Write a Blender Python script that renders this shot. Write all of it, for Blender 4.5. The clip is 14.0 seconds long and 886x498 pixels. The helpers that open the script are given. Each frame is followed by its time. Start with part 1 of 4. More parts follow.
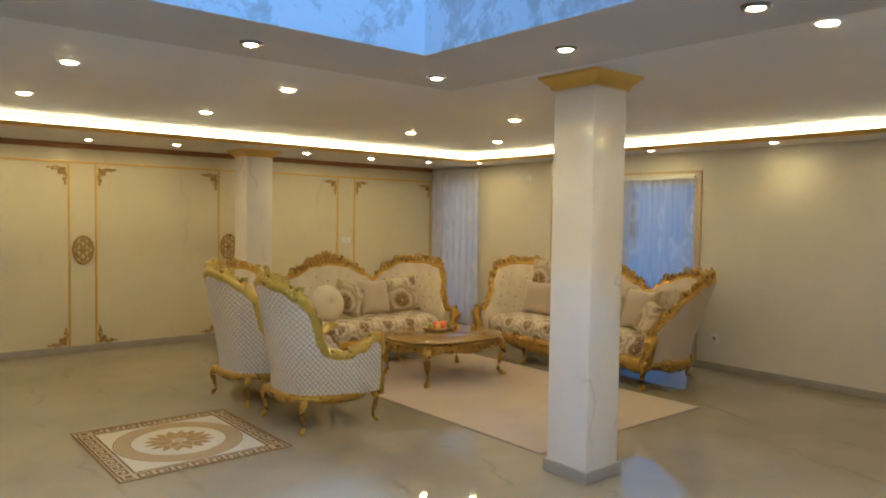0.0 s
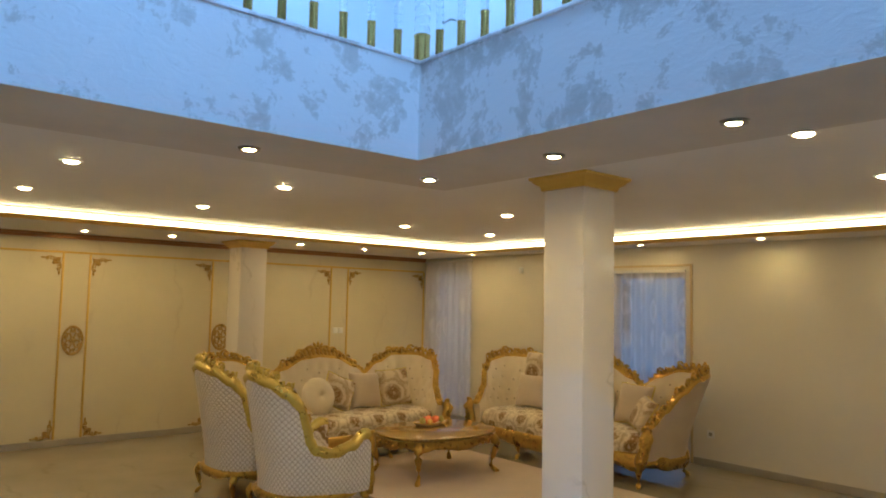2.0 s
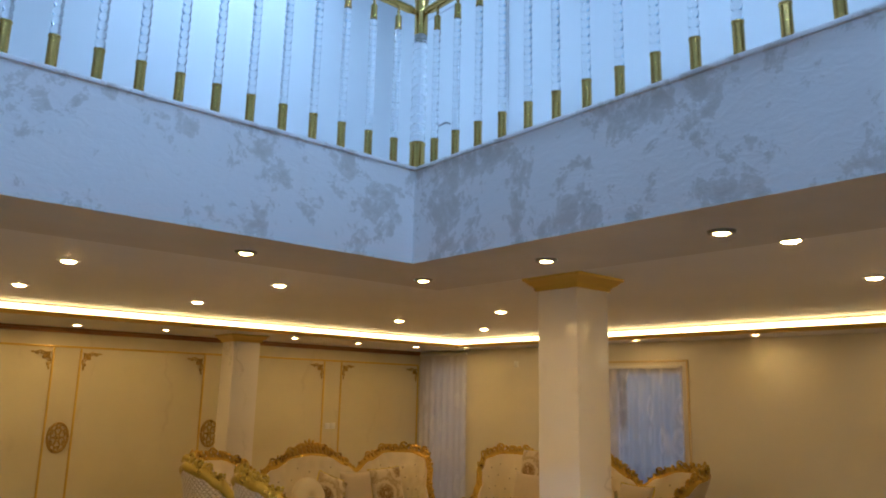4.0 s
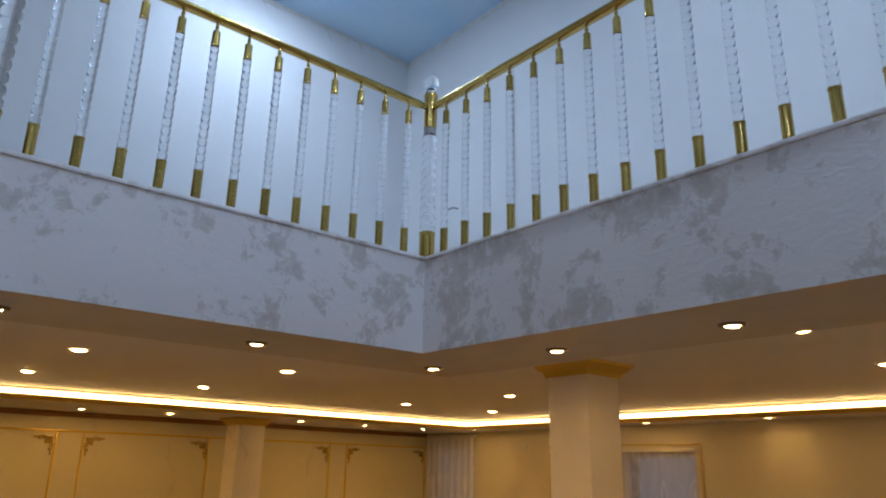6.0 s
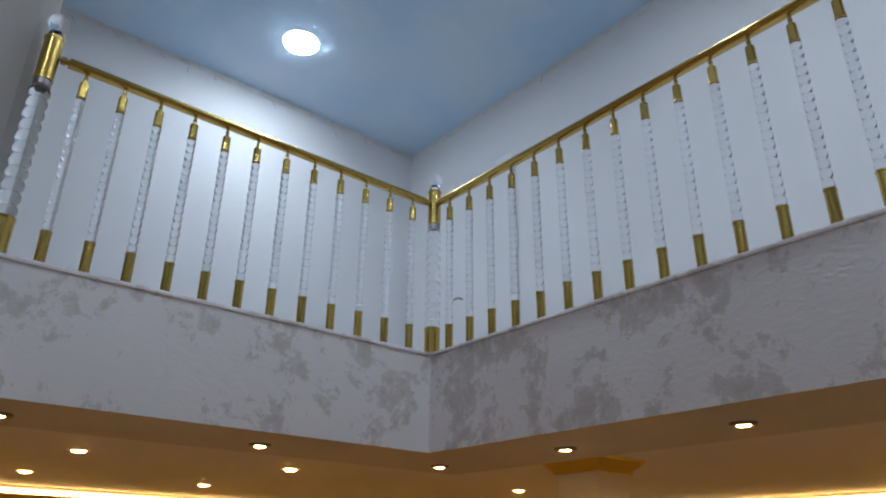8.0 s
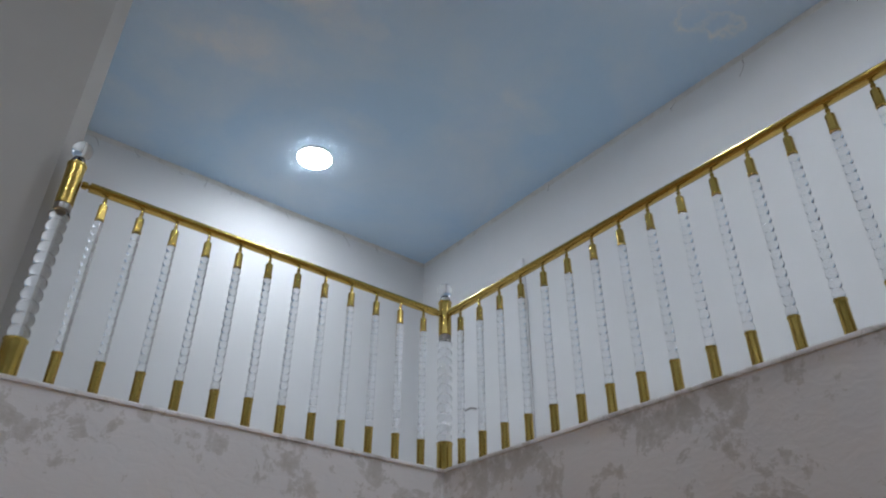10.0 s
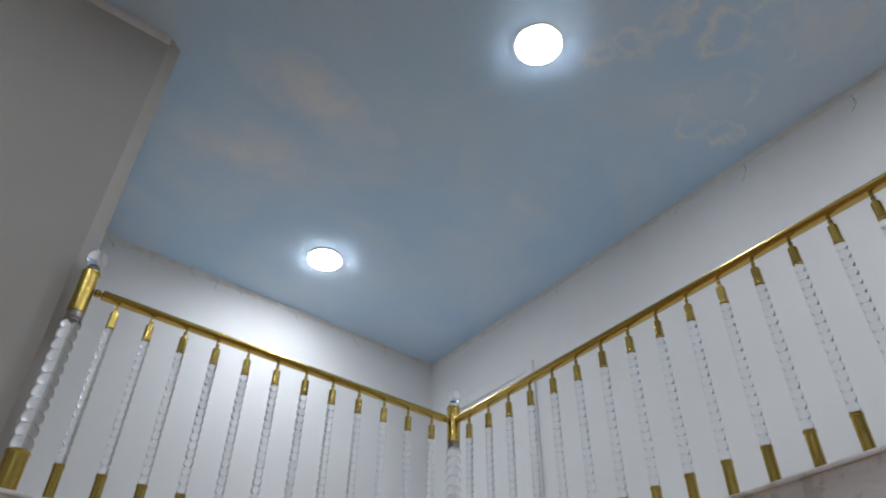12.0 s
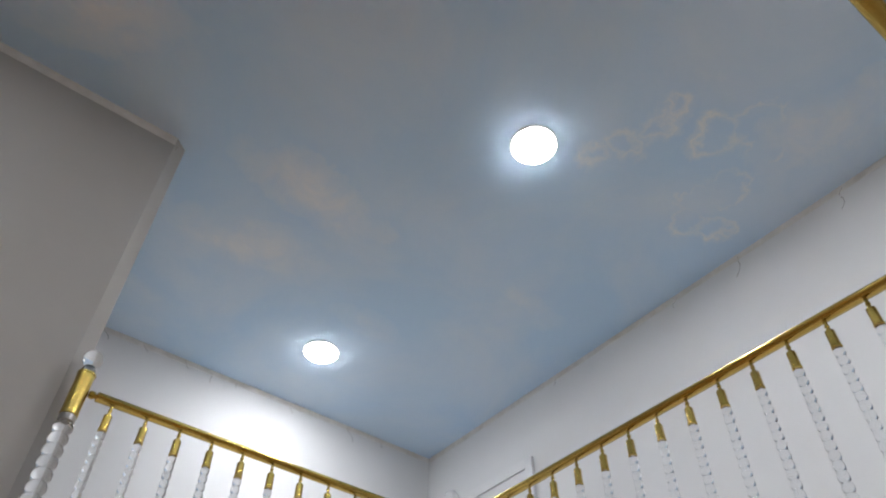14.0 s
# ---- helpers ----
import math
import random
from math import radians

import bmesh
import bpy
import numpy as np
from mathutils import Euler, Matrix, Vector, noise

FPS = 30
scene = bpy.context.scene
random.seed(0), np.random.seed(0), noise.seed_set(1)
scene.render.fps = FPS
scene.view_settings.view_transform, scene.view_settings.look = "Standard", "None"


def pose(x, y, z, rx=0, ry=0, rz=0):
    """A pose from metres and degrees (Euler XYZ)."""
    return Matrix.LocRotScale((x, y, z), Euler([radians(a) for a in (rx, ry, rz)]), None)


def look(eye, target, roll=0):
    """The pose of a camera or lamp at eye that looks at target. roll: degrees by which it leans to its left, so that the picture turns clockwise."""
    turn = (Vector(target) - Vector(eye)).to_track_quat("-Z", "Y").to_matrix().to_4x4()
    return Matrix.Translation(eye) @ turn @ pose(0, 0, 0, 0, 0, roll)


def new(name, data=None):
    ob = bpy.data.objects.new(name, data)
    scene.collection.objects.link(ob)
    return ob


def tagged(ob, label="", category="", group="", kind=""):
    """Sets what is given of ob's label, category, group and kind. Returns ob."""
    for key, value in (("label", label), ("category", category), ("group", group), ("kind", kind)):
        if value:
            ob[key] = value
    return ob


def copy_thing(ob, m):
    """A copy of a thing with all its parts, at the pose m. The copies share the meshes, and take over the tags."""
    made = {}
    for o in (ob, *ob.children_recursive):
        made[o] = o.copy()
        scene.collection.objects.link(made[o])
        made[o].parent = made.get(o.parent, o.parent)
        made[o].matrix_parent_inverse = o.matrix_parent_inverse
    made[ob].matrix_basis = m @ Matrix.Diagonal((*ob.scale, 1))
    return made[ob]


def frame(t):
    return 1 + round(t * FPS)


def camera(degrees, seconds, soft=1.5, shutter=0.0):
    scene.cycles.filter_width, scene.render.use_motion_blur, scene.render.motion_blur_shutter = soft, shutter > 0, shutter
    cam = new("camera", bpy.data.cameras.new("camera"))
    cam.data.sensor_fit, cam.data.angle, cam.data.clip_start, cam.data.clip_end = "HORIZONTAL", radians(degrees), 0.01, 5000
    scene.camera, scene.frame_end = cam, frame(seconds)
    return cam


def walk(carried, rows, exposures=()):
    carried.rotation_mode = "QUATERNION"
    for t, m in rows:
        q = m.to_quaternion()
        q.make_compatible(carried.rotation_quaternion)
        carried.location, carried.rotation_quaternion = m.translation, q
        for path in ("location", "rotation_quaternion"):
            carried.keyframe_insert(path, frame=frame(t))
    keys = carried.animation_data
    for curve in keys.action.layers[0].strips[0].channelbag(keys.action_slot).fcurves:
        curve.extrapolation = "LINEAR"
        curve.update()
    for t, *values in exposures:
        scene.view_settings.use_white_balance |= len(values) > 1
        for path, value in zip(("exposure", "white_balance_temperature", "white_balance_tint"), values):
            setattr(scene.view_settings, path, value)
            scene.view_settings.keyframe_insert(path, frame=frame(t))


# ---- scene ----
cam = camera(63.6, 14.0, soft=2.0)
PATH = [
    (0, (0.258, 0.241, 1.6), (1.538, 1.775, 1.512), 0.9),
    (0.5, (0.244, 0.233, 1.604), (1.527, 1.767, 1.573), 1.1),
    (1, (0.241, 0.229, 1.63), (1.528, 1.759, 1.66), 1.3),
    (1.5, (0.247, 0.219, 1.652), (1.531, 1.749, 1.749), 1.2),
    (2, (0.246, 0.212, 1.674), (1.534, 1.735, 1.825), 1.2),
    (2.5, (0.237, 0.204, 1.699), (1.523, 1.722, 1.902), 1.2),
    (3, (0.234, 0.19, 1.715), (1.516, 1.701, 1.989), 1.4),
    (5.5, (0.192, 0.178, 1.801), (1.437, 1.647, 2.34), 1.0),
    (6, (0.175, 0.167, 1.817), (1.402, 1.632, 2.411), 1.2),
    (6.5, (0.162, 0.16, 1.833), (1.373, 1.613, 2.483), 1.0),
    (7, (0.167, 0.148, 1.848), (1.369, 1.585, 2.549), 0.3),
    (7.5, (0.161, 0.148, 1.862), (1.356, 1.566, 2.613), 0.3),
    (8, (0.146, 0.138, 1.877), (1.309, 1.55, 2.686), 0.7),
    (8.2, (0.128, 0.125, 1.884), (1.28, 1.532, 2.717), 0.5),
    (10.5, (0.145, 0.1, 1.924), (1.154, 1.414, 3.045), 0.7),
    (11, (0.133, 0.093, 1.936), (1.106, 1.386, 3.112), 1.1),
    (11.5, (0.129, 0.079, 1.948), (1.083, 1.342, 3.17), 1.1),
    (12, (0.115, 0.062, 1.957), (1.047, 1.292, 3.229), 0.9),
    (12.5, (0.104, 0.062, 1.975), (1.019, 1.258, 3.292), 0.6),
    (13, (0.088, 0.047, 1.985), (0.974, 1.21, 3.348), 0.8),
    (13.5, (0.082, 0.03, 1.99), (0.948, 1.162, 3.392), 0.9),
    (14, (0.063, 0.016, 2.003), (0.906, 1.116, 3.445), 0.8),
]
walk(cam, [(t, look(eye, target, roll)) for t, eye, target, roll in PATH],
     exposures=[(0, 1.28, 3490, -6), (1.0, 1.14, 3640, -6), (3.0, 0.88, 3980, -5), (5.5, 0.28, 5020, 3), (8.0, 0.15, 5950, 5), (10.5, 0.2, 6600, 6), (12.5, 0.34, 6850, 7), (14.0, 0.58, 7050, 9)])

# ---- dusk sky outside, seen through the curtained windows
world = bpy.data.worlds.new("dusk")
scene.world = world
world.use_nodes = True
wn = world.node_tree.nodes
sky = wn.new("ShaderNodeTexSky")
sky.sky_type, sky.sun_disc = "NISHITA", False
sky.sun_elevation, sky.sun_rotation = radians(20), radians(200)
world.node_tree.links.new(sky.outputs[0], wn["Background"].inputs[0])
wn["Background"].inputs[1].default_value = 0.075

# light of the lamps (radiance)
SPOT, COVE, PANEL = 185.0, 8.6, 115.0
WARM = (1.0, 0.47, 0.092)
COOL = (0.89, 0.945, 1.07)


# ---- materials
def mat(name, color, rough=0.5, metal=0.0, **extra):
    m = bpy.data.materials.new(name)
    m.use_nodes = True
    b = m.node_tree.nodes["Principled BSDF"]
    b.inputs["Base Color"].default_value = (*color, 1)
    b.inputs["Roughness"].default_value = rough
    b.inputs["Metallic"].default_value = metal
    for key, value in extra.items():
        b.inputs[key.replace("_", " ")].default_value = value
    return m


def node(m, kind, links=(), **settings):
    """A node of material m; settings by attribute or input name, links as (input, output socket)."""
    n = m.node_tree.nodes.new(kind)
    for key, value in settings.items():
        n.inputs[key.replace("_", " ")].default_value = value
    for key, out in links:
        m.node_tree.links.new(out, n.inputs[key])
    return n


def bsdf(m):
    return m.node_tree.nodes["Principled BSDF"]


def ramp(m, source, stops):
    n = m.node_tree.nodes.new("ShaderNodeValToRGB")
    while len(n.color_ramp.elements) < len(stops):
        n.color_ramp.elements.new(0.5)
    for e, (p, c) in zip(n.color_ramp.elements, stops):
        e.position, e.color = p, (*c, 1) if len(c) == 3 else c
    m.node_tree.links.new(source, n.inputs[0])
    return n.outputs[0]


def place(m, scale=(1, 1, 1)):
    g = m.node_tree.nodes.new("ShaderNodeNewGeometry")
    n = node(m, "ShaderNodeMapping", [("Vector", g.outputs["Position"])])
    n.inputs["Scale"].default_value = scale
    return n.outputs[0]


def mix(m, fac, a, b):
    n = m.node_tree.nodes.new("ShaderNodeMix")
    n.data_type = "RGBA"
    m.node_tree.links.new(fac, n.inputs[0])
    for sock, value in ((n.inputs[6], a), (n.inputs[7], b)):
        if isinstance(value, tuple):
            sock.default_value = (*value, 1)
        else:
            m.node_tree.links.new(value, sock)
    return n.outputs[2]


def bump(m, height, strength=0.2, distance=0.01):
    n = node(m, "ShaderNodeBump", [("Height", height)], Strength=strength, Distance=distance)
    m.node_tree.links.new(n.outputs[0], bsdf(m).inputs["Normal"])


def paint(m, out, key="Base Color"):
    m.node_tree.links.new(out, bsdf(m).inputs[key])


def noise_of(m, scale, detail=4, rough=0.55, vec=None, distortion=0.0):
    n = node(m, "ShaderNodeTexNoise", [("Vector", vec or place(m))], Scale=scale, Detail=detail, Roughness=rough, Distortion=distortion)
    return n.outputs[0]


def glow(name, color, strength):
    m = mat(name, (0.8, 0.8, 0.8), 0.4)
    bsdf(m).inputs["Emission Color"].default_value = (*color, 1)
    bsdf(m).inputs["Emission Strength"].default_value = strength
    return m


def plaster(name, base, other, scale=2.0, rough=0.6, relief=0.08):
    m = mat(name, base, rough)
    a = noise_of(m, scale, 5)
    paint(m, ramp(m, a, [(0.35, base), (0.7, other)]))
    bump(m, noise_of(m, 60, 3), relief, 0.004)
    return m


def marble(name, base, vein, cloud, scale=0.55, rough=0.25):
    m = mat(name, base, rough)
    p = place(m)
    warp = node(m, "ShaderNodeTexNoise", [("Vector", p)], Scale=scale * 1.3, Detail=6.0, Roughness=0.6)
    bent = node(m, "ShaderNodeVectorMath", [(0, p)])
    m.node_tree.links.new(warp.outputs[1], bent.inputs[1])
    wave = node(m, "ShaderNodeTexWave", [("Vector", bent.outputs[0])], Scale=scale, Distortion=7.0, Detail=4.0)
    line = ramp(m, wave.outputs[1], [(0.0, (1, 1, 1)), (0.012, (0.25, 0.25, 0.25)), (0.035, (0, 0, 0))])
    broken = node(m, "ShaderNodeMath", [(0, line), (1, ramp(m, noise_of(m, 1.6, 3), [(0.5, (0, 0, 0)), (0.62, (0.8, 0.8, 0.8))]))])
    broken.operation = "MULTIPLY"
    clouds = mix(m, ramp(m, noise_of(m, 1.1, 5), [(0.35, (0, 0, 0)), (0.75, (1, 1, 1))]), base, cloud)
    paint(m, mix(m, broken.outputs[0], clouds, vein))
    return m


WALL = marble("cream_marble", (0.71, 0.655, 0.44), (0.62, 0.56, 0.37), (0.65, 0.59, 0.385), rough=0.3)
COLUMN = marble("white_marble", (0.83, 0.79, 0.75), (0.64, 0.60, 0.56), (0.79, 0.745, 0.70), scale=0.9, rough=0.22)
PAINTED = plaster("painted_wall", (0.76, 0.725, 0.63), (0.73, 0.69, 0.59), 1.2, 0.55)
CEILING = plaster("ceiling_paint", (0.79, 0.765, 0.76), (0.75, 0.725, 0.72), 0.9, 0.6)
BAND = plaster("band_plaster", (0.62, 0.575, 0.53), (0.55, 0.51, 0.47), 2.4, 0.5, 0.2)
FLOOR = marble("polished_floor", (0.36, 0.325, 0.26), (0.26, 0.235, 0.175), (0.28, 0.255, 0.195), scale=0.5, rough=0.035)
bsdf(FLOOR).inputs["IOR"].default_value = 1.72
BASE = plaster("baseboard_stone", (0.40, 0.37, 0.33), (0.34, 0.31, 0.28), 4.0, 0.35)
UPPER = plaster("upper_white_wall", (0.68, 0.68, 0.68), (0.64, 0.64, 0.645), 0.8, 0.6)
# Darker copy of the white wall: the block's shade is put into its colour.
UPPER_SHADED = plaster("upper_wall_shaded", (0.40, 0.385, 0.365), (0.36, 0.345, 0.325), 0.9, 0.7)
LOWGOLD = mat("gold_moulding", (0.66, 0.46, 0.06), 0.34, 0.5)
CORNICE = mat("bronze_cornice", (0.36, 0.19, 0.07), 0.35, 0.6)
BRASS = mat("brushed_brass", (0.50, 0.355, 0.095), 0.24, 1.0)
CRYSTAL = mat("clear_acrylic", (0.97, 0.98, 0.99), 0.03, 0.0, IOR=1.40, Transmission_Weight=1.0)
CHROME = mat("dark_nickel", (0.25, 0.24, 0.23), 0.3, 1.0)
WHITE = mat("white_plastic", (0.8, 0.8, 0.78), 0.4)
SPOT_LENS = glow("warm_lamp_lens", WARM, SPOT)
VOID_LENS = glow("void_lamp_lens", WARM, SPOT * 1.7)
WALL_LENS = glow("wall_lamp_lens", WARM, SPOT * 1.0)
SIDE_LENS = glow("side_lamp_lens", WARM, SPOT * 0.55)
COVE_STRIP = glow("warm_led_strip", (1.0, 0.56, 0.18), COVE)
PANEL_LENS = glow("cool_led_panel", COOL, PANEL)


def venetian():
    m = mat("pearl_plaster", (0.6, 0.58, 0.62), 0.42, 0.15)
    p = place(m, (1, 1, 1))
    big = noise_of(m, 3.4, 6, 0.64, p, 0.6)
    crumbs = noise_of(m, 15, 8, 0.74, p, 0.4)
    part_of = node(m, "ShaderNodeMath", [(0, crumbs)])
    part_of.operation = "MULTIPLY"
    part_of.inputs[1].default_value = 0.6
    total = node(m, "ShaderNodeMath", [(0, big), (1, part_of.outputs[0])])
    patch = ramp(m, total.outputs[0], [(0.82, (0, 0, 0)), (0.845, (0.55, 0.55, 0.55)), (0.94, (1.0, 1.0, 1.0))])
    soft = mix(m, noise_of(m, 1.0, 4, 0.5, p), (0.82, 0.80, 0.81), (0.68, 0.66, 0.67))
    paint(m, mix(m, patch, soft, (0.54, 0.51, 0.49)))
    sw = node(m, "ShaderNodeTexNoise", [("Vector", place(m, (14, 14, 26)))], Scale=1.0, Detail=5.0, Distortion=1.2)
    trowel = node(m, "ShaderNodeMath", [(0, total.outputs[0]), (1, sw.outputs[0])])
    bump(m, trowel.outputs[0], 0.17, 0.010)
    return m


PEARL = venetian()


ZT_SKY = 5.68


def painted_sky():
    """Soft blue with a few long clouds and, towards one side, cumulus drawn in puffy outlines."""
    m = mat("painted_sky", (0.3, 0.5, 0.75), 0.75)
    p = place(m)

    def op(kind, x, y, clamp=False):
        n = m.node_tree.nodes.new("ShaderNodeMath")
        n.operation, n.use_clamp = kind, clamp
        for i, v in enumerate((x, y)):
            if isinstance(v, (int, float)):
                n.inputs[i].default_value = v
            else:
                m.node_tree.links.new(v, n.inputs[i])
        return n.outputs[0]

    def bent(scale, amount, detail):
        warp = node(m, "ShaderNodeTexNoise", [("Vector", p)], Scale=scale, Detail=detail, Roughness=0.6)
        shift = node(m, "ShaderNodeVectorMath", [(0, warp.outputs[1])])
        shift.operation = "SUBTRACT"
        shift.inputs[1].default_value = (0.5, 0.5, 0.5)
        small = node(m, "ShaderNodeVectorMath", [(0, shift.outputs[0])])
        small.operation = "SCALE"
        small.inputs["Scale"].default_value = amount
        return node(m, "ShaderNodeVectorMath", [(0, p), (1, small.outputs[0])]).outputs[0]

    loose, fine = bent(1.5, 0.65, 6.0), bent(6.0, 0.30, 5.0)
    total = None
    for x, y, a, b, turn, strength in ((1.3, 2.97, 0.80, 0.26, 3, 0.95), (1.05, 3.70, 0.80, 0.36, -18, 0.85), (3.0, 2.9, 0.55, 0.18, 0, 0.5), (3.42, 0.62, 0.36, 0.55, 0, 0.85),
                                       (-0.3, 2.6, 0.55, 0.26, -30, 0.95), (2.45, 0.72, 0.40, 0.32, 0, 0.5), (0.7, 4.6, 0.42, 0.18, 10, 0.5), (2.3, 3.85, 0.45, 0.2, 0, 0.4),
                                       (-0.5, 1.4, 0.7, 0.4, 0, 0.4), (0.9, 0.6, 0.7, 0.35, 20, 0.3), (1.6, -1.6, 0.9, 0.5, 0, 0.4)):
        n = node(m, "ShaderNodeMapping", [("Vector", loose)])
        n.vector_type = "TEXTURE"
        n.inputs["Location"].default_value = (x, y, ZT_SKY)
        n.inputs["Rotation"].default_value = (0, 0, radians(turn))
        n.inputs["Scale"].default_value = (a, b, 1)
        flat = node(m, "ShaderNodeSeparateXYZ", [("Vector", n.outputs[0])])
        span = op("SQRT", op("ADD", op("MULTIPLY", flat.outputs[0], flat.outputs[0]), op("MULTIPLY", flat.outputs[1], flat.outputs[1])), 0.0)
        soft = ramp(m, span, [(0.2, (strength, strength, strength)), (0.85, (strength * 0.4,) * 3), (1.35, (0, 0, 0))])
        total = soft if total is None else op("MAXIMUM", total, soft)
    total = op("MULTIPLY", total, ramp(m, noise_of(m, 3.0, 6, 0.6, p, 0.4), [(0.3, (0.35, 0.35, 0.35)), (0.65, (1, 1, 1))]))
    curl = None
    for x, y, r in ((2.44, 1.58, 0.08), (2.54, 1.40, 0.10), (2.60, 1.20, 0.09), (2.56, 1.02, 0.08), (2.93, 1.02, 0.14), (3.05, 0.80, 0.16), (3.25, 0.86, 0.13),
                    (3.33, 1.22, 0.15), (3.24, 1.42, 0.10), (3.34, 1.60, 0.12), (3.55, 1.50, 0.11)):
        away = node(m, "ShaderNodeVectorMath", [(0, fine)])
        away.operation = "DISTANCE"
        away.inputs[1].default_value = (x, y, ZT_SKY)
        rest = op("SUBTRACT", away.outputs["Value"], r)
        curl = rest if curl is None else op("MINIMUM", curl, rest)
    puff = ramp(m, op("ADD", curl, 0.5), [(0.36, (0.08, 0.08, 0.08)), (0.45, (0.20, 0.20, 0.20)), (0.495, (0.85, 0.85, 0.85)), (0.515, (0.45, 0.45, 0.45)), (0.57, (0.0, 0.0, 0.0))])
    puff = op("MULTIPLY", puff, ramp(m, noise_of(m, 2.6, 5, 0.6, p), [(0.35, (0.25, 0.25, 0.25)), (0.6, (1, 1, 1))]))
    total = op("MAXIMUM", total, puff)
    veil = ramp(m, noise_of(m, 0.9, 6, 0.55, p, 0.5), [(0.38, (0, 0, 0)), (0.66, (0.42, 0.42, 0.42))])
    blue = mix(m, noise_of(m, 0.35, 2, 0.5, p), (0.43, 0.63, 0.84), (0.55, 0.69, 0.81))
    paint(m, mix(m, op("MAXIMUM", total, veil), blue, (0.80, 0.80, 0.80)))
    return m


SKY = painted_sky()


# ---- small builders
def mesh_of(name, bm, material=None, smooth=False):
    me = bpy.data.meshes.new(name)
    bm.normal_update()
    bm.to_mesh(me)
    bm.free()
    if material:
        me.materials.append(material)
    for f in me.polygons:
        f.use_smooth = True
    if not smooth:
        me.set_sharp_from_angle(angle=radians(32))
    return me


def part(name, bm, material, parent=None, label="", smooth=False, m=None):
    ob = new(name, bm if isinstance(bm, bpy.types.Mesh) else mesh_of(name, bm, material, smooth))
    if parent:
        ob.parent = parent
    if m is not None:
        ob.matrix_basis = m
    if label:
        tagged(ob, label)
    return ob


def add_box(bm, lo, hi, bev=0.0):
    g = bmesh.ops.create_cube(bm, size=1)["verts"]
    for v in g:
        v.co = Vector([lo[i] + (v.co[i] + 0.5) * (hi[i] - lo[i]) for i in range(3)])
    if bev:
        edges = {e for v in g for e in v.link_edges}
        bmesh.ops.bevel(bm, geom=list(edges), offset=bev, segments=2, affect="EDGES", profile=0.6)
    return bm


def box(lo, hi, bev=0.0):
    return add_box(bmesh.new(), lo, hi, bev)


def lathe(profile, n=20, bm=None, at=(0, 0, 0)):
    """A turned shape about z from (radius, z) pairs, closed at both ends."""
    bm = bm or bmesh.new()
    rings = []
    for r, z in profile:
        rings.append([bm.verts.new((at[0] + r * math.cos(2 * math.pi * i / n), at[1] + r * math.sin(2 * math.pi * i / n), at[2] + z)) for i in range(n)])
    for a, b in zip(rings, rings[1:]):
        for i in range(n):
            bm.faces.new((a[i], a[(i + 1) % n], b[(i + 1) % n], b[i]))
    bm.faces.new(rings[0][::-1])
    bm.faces.new(rings[-1])
    return bm


def tube(points, radius, n=10, bm=None, flat=1.0):
    """A round bar along points; radius a number or one for each point."""
    bm = bm or bmesh.new()
    pts = [Vector(p) for p in points]
    rad = radius if isinstance(radius, (list, tuple)) else [radius] * len(pts)
    rings = []
    for i, p in enumerate(pts):
        way = (pts[min(i + 1, len(pts) - 1)] - pts[max(i - 1, 0)]).normalized()
        side = way.cross(Vector((0, 0, 1)))
        side = side.normalized() if side.length > 0.05 else Vector((1, 0, 0))
        up = side.cross(way).normalized()
        rings.append([bm.verts.new(p + rad[i] * (math.cos(2 * math.pi * k / n) * side + flat * math.sin(2 * math.pi * k / n) * up)) for k in range(n)])
    for a, b in zip(rings, rings[1:]):
        for k in range(n):
            bm.faces.new((a[k], a[(k + 1) % n], b[(k + 1) % n], b[k]))
    bm.faces.new(rings[0][::-1])
    bm.faces.new(rings[-1])
    return bm


def empty(name, label, category, group="", kind="", at=None):
    ob = new(name)
    ob.empty_display_size = 0.1
    if at is not None:
        ob.matrix_basis = at
    return tagged(ob, label, category, group, kind)


def structure(name, bm, material, label, category):
    return tagged(part(name, bm, material), label, category, kind="structure")


# ---- ground floor shell
X1, Y1, X0, Y0 = 7.457, 9.12, -4.5, -5.0
VX0, VX1, VY0, VY1 = -2.6, 2.44, -3.0, 3.013      # the void
ZC, ZB, ZS = 2.485, 2.37, 2.395                    # ceiling, outer border, drop round the void
ZU, ZT = 2.9, 5.68                               # upper floor, painted ceiling
CX, CY = 6.95, 7.68                                # inner edge of the outer border

structure("floor", box((X0 - 0.2, Y0 - 0.2, -0.1), (X1 + 0.2, Y1 + 0.2, 0)), FLOOR, "polished beige marble floor with soft reflections", "floor")
structure("wall_back", box((X0 - 0.2, Y1, 0), (X1 + 0.2, Y1 + 0.2, 2.8)), WALL, "cream marble panelled wall with gold mouldings", "wall")
structure("wall_left", box((X0 - 0.2, Y0, 0), (X0, Y1, 2.8)), PAINTED, "plain cream wall", "wall")
structure("wall_front", box((X0 - 0.2, Y0 - 0.2, 0), (X1 + 0.2, Y0, 2.8)), PAINTED, "plain cream wall", "wall")

WINDOWS = [(4.54, 6.55, 0.02, 2.09), (8.06, 9.04, 0.02, 2.22)]     # y from, y to, z from, z to
bm = bmesh.new()
y = Y0
for a, b, lo, hi in WINDOWS:
    add_box(bm, (X1, y, 0), (X1 + 0.2, a, 2.8))
    add_box(bm, (X1, a, hi), (X1 + 0.2, b, 2.8))
    add_box(bm, (X1, a, 0), (X1 + 0.2, b, lo))
    y = b
add_box(bm, (X1, y, 0), (X1 + 0.2, Y1, 2.8))
structure("wall_right", bm, PAINTED, "smooth cream painted wall with tall curtained windows", "wall")

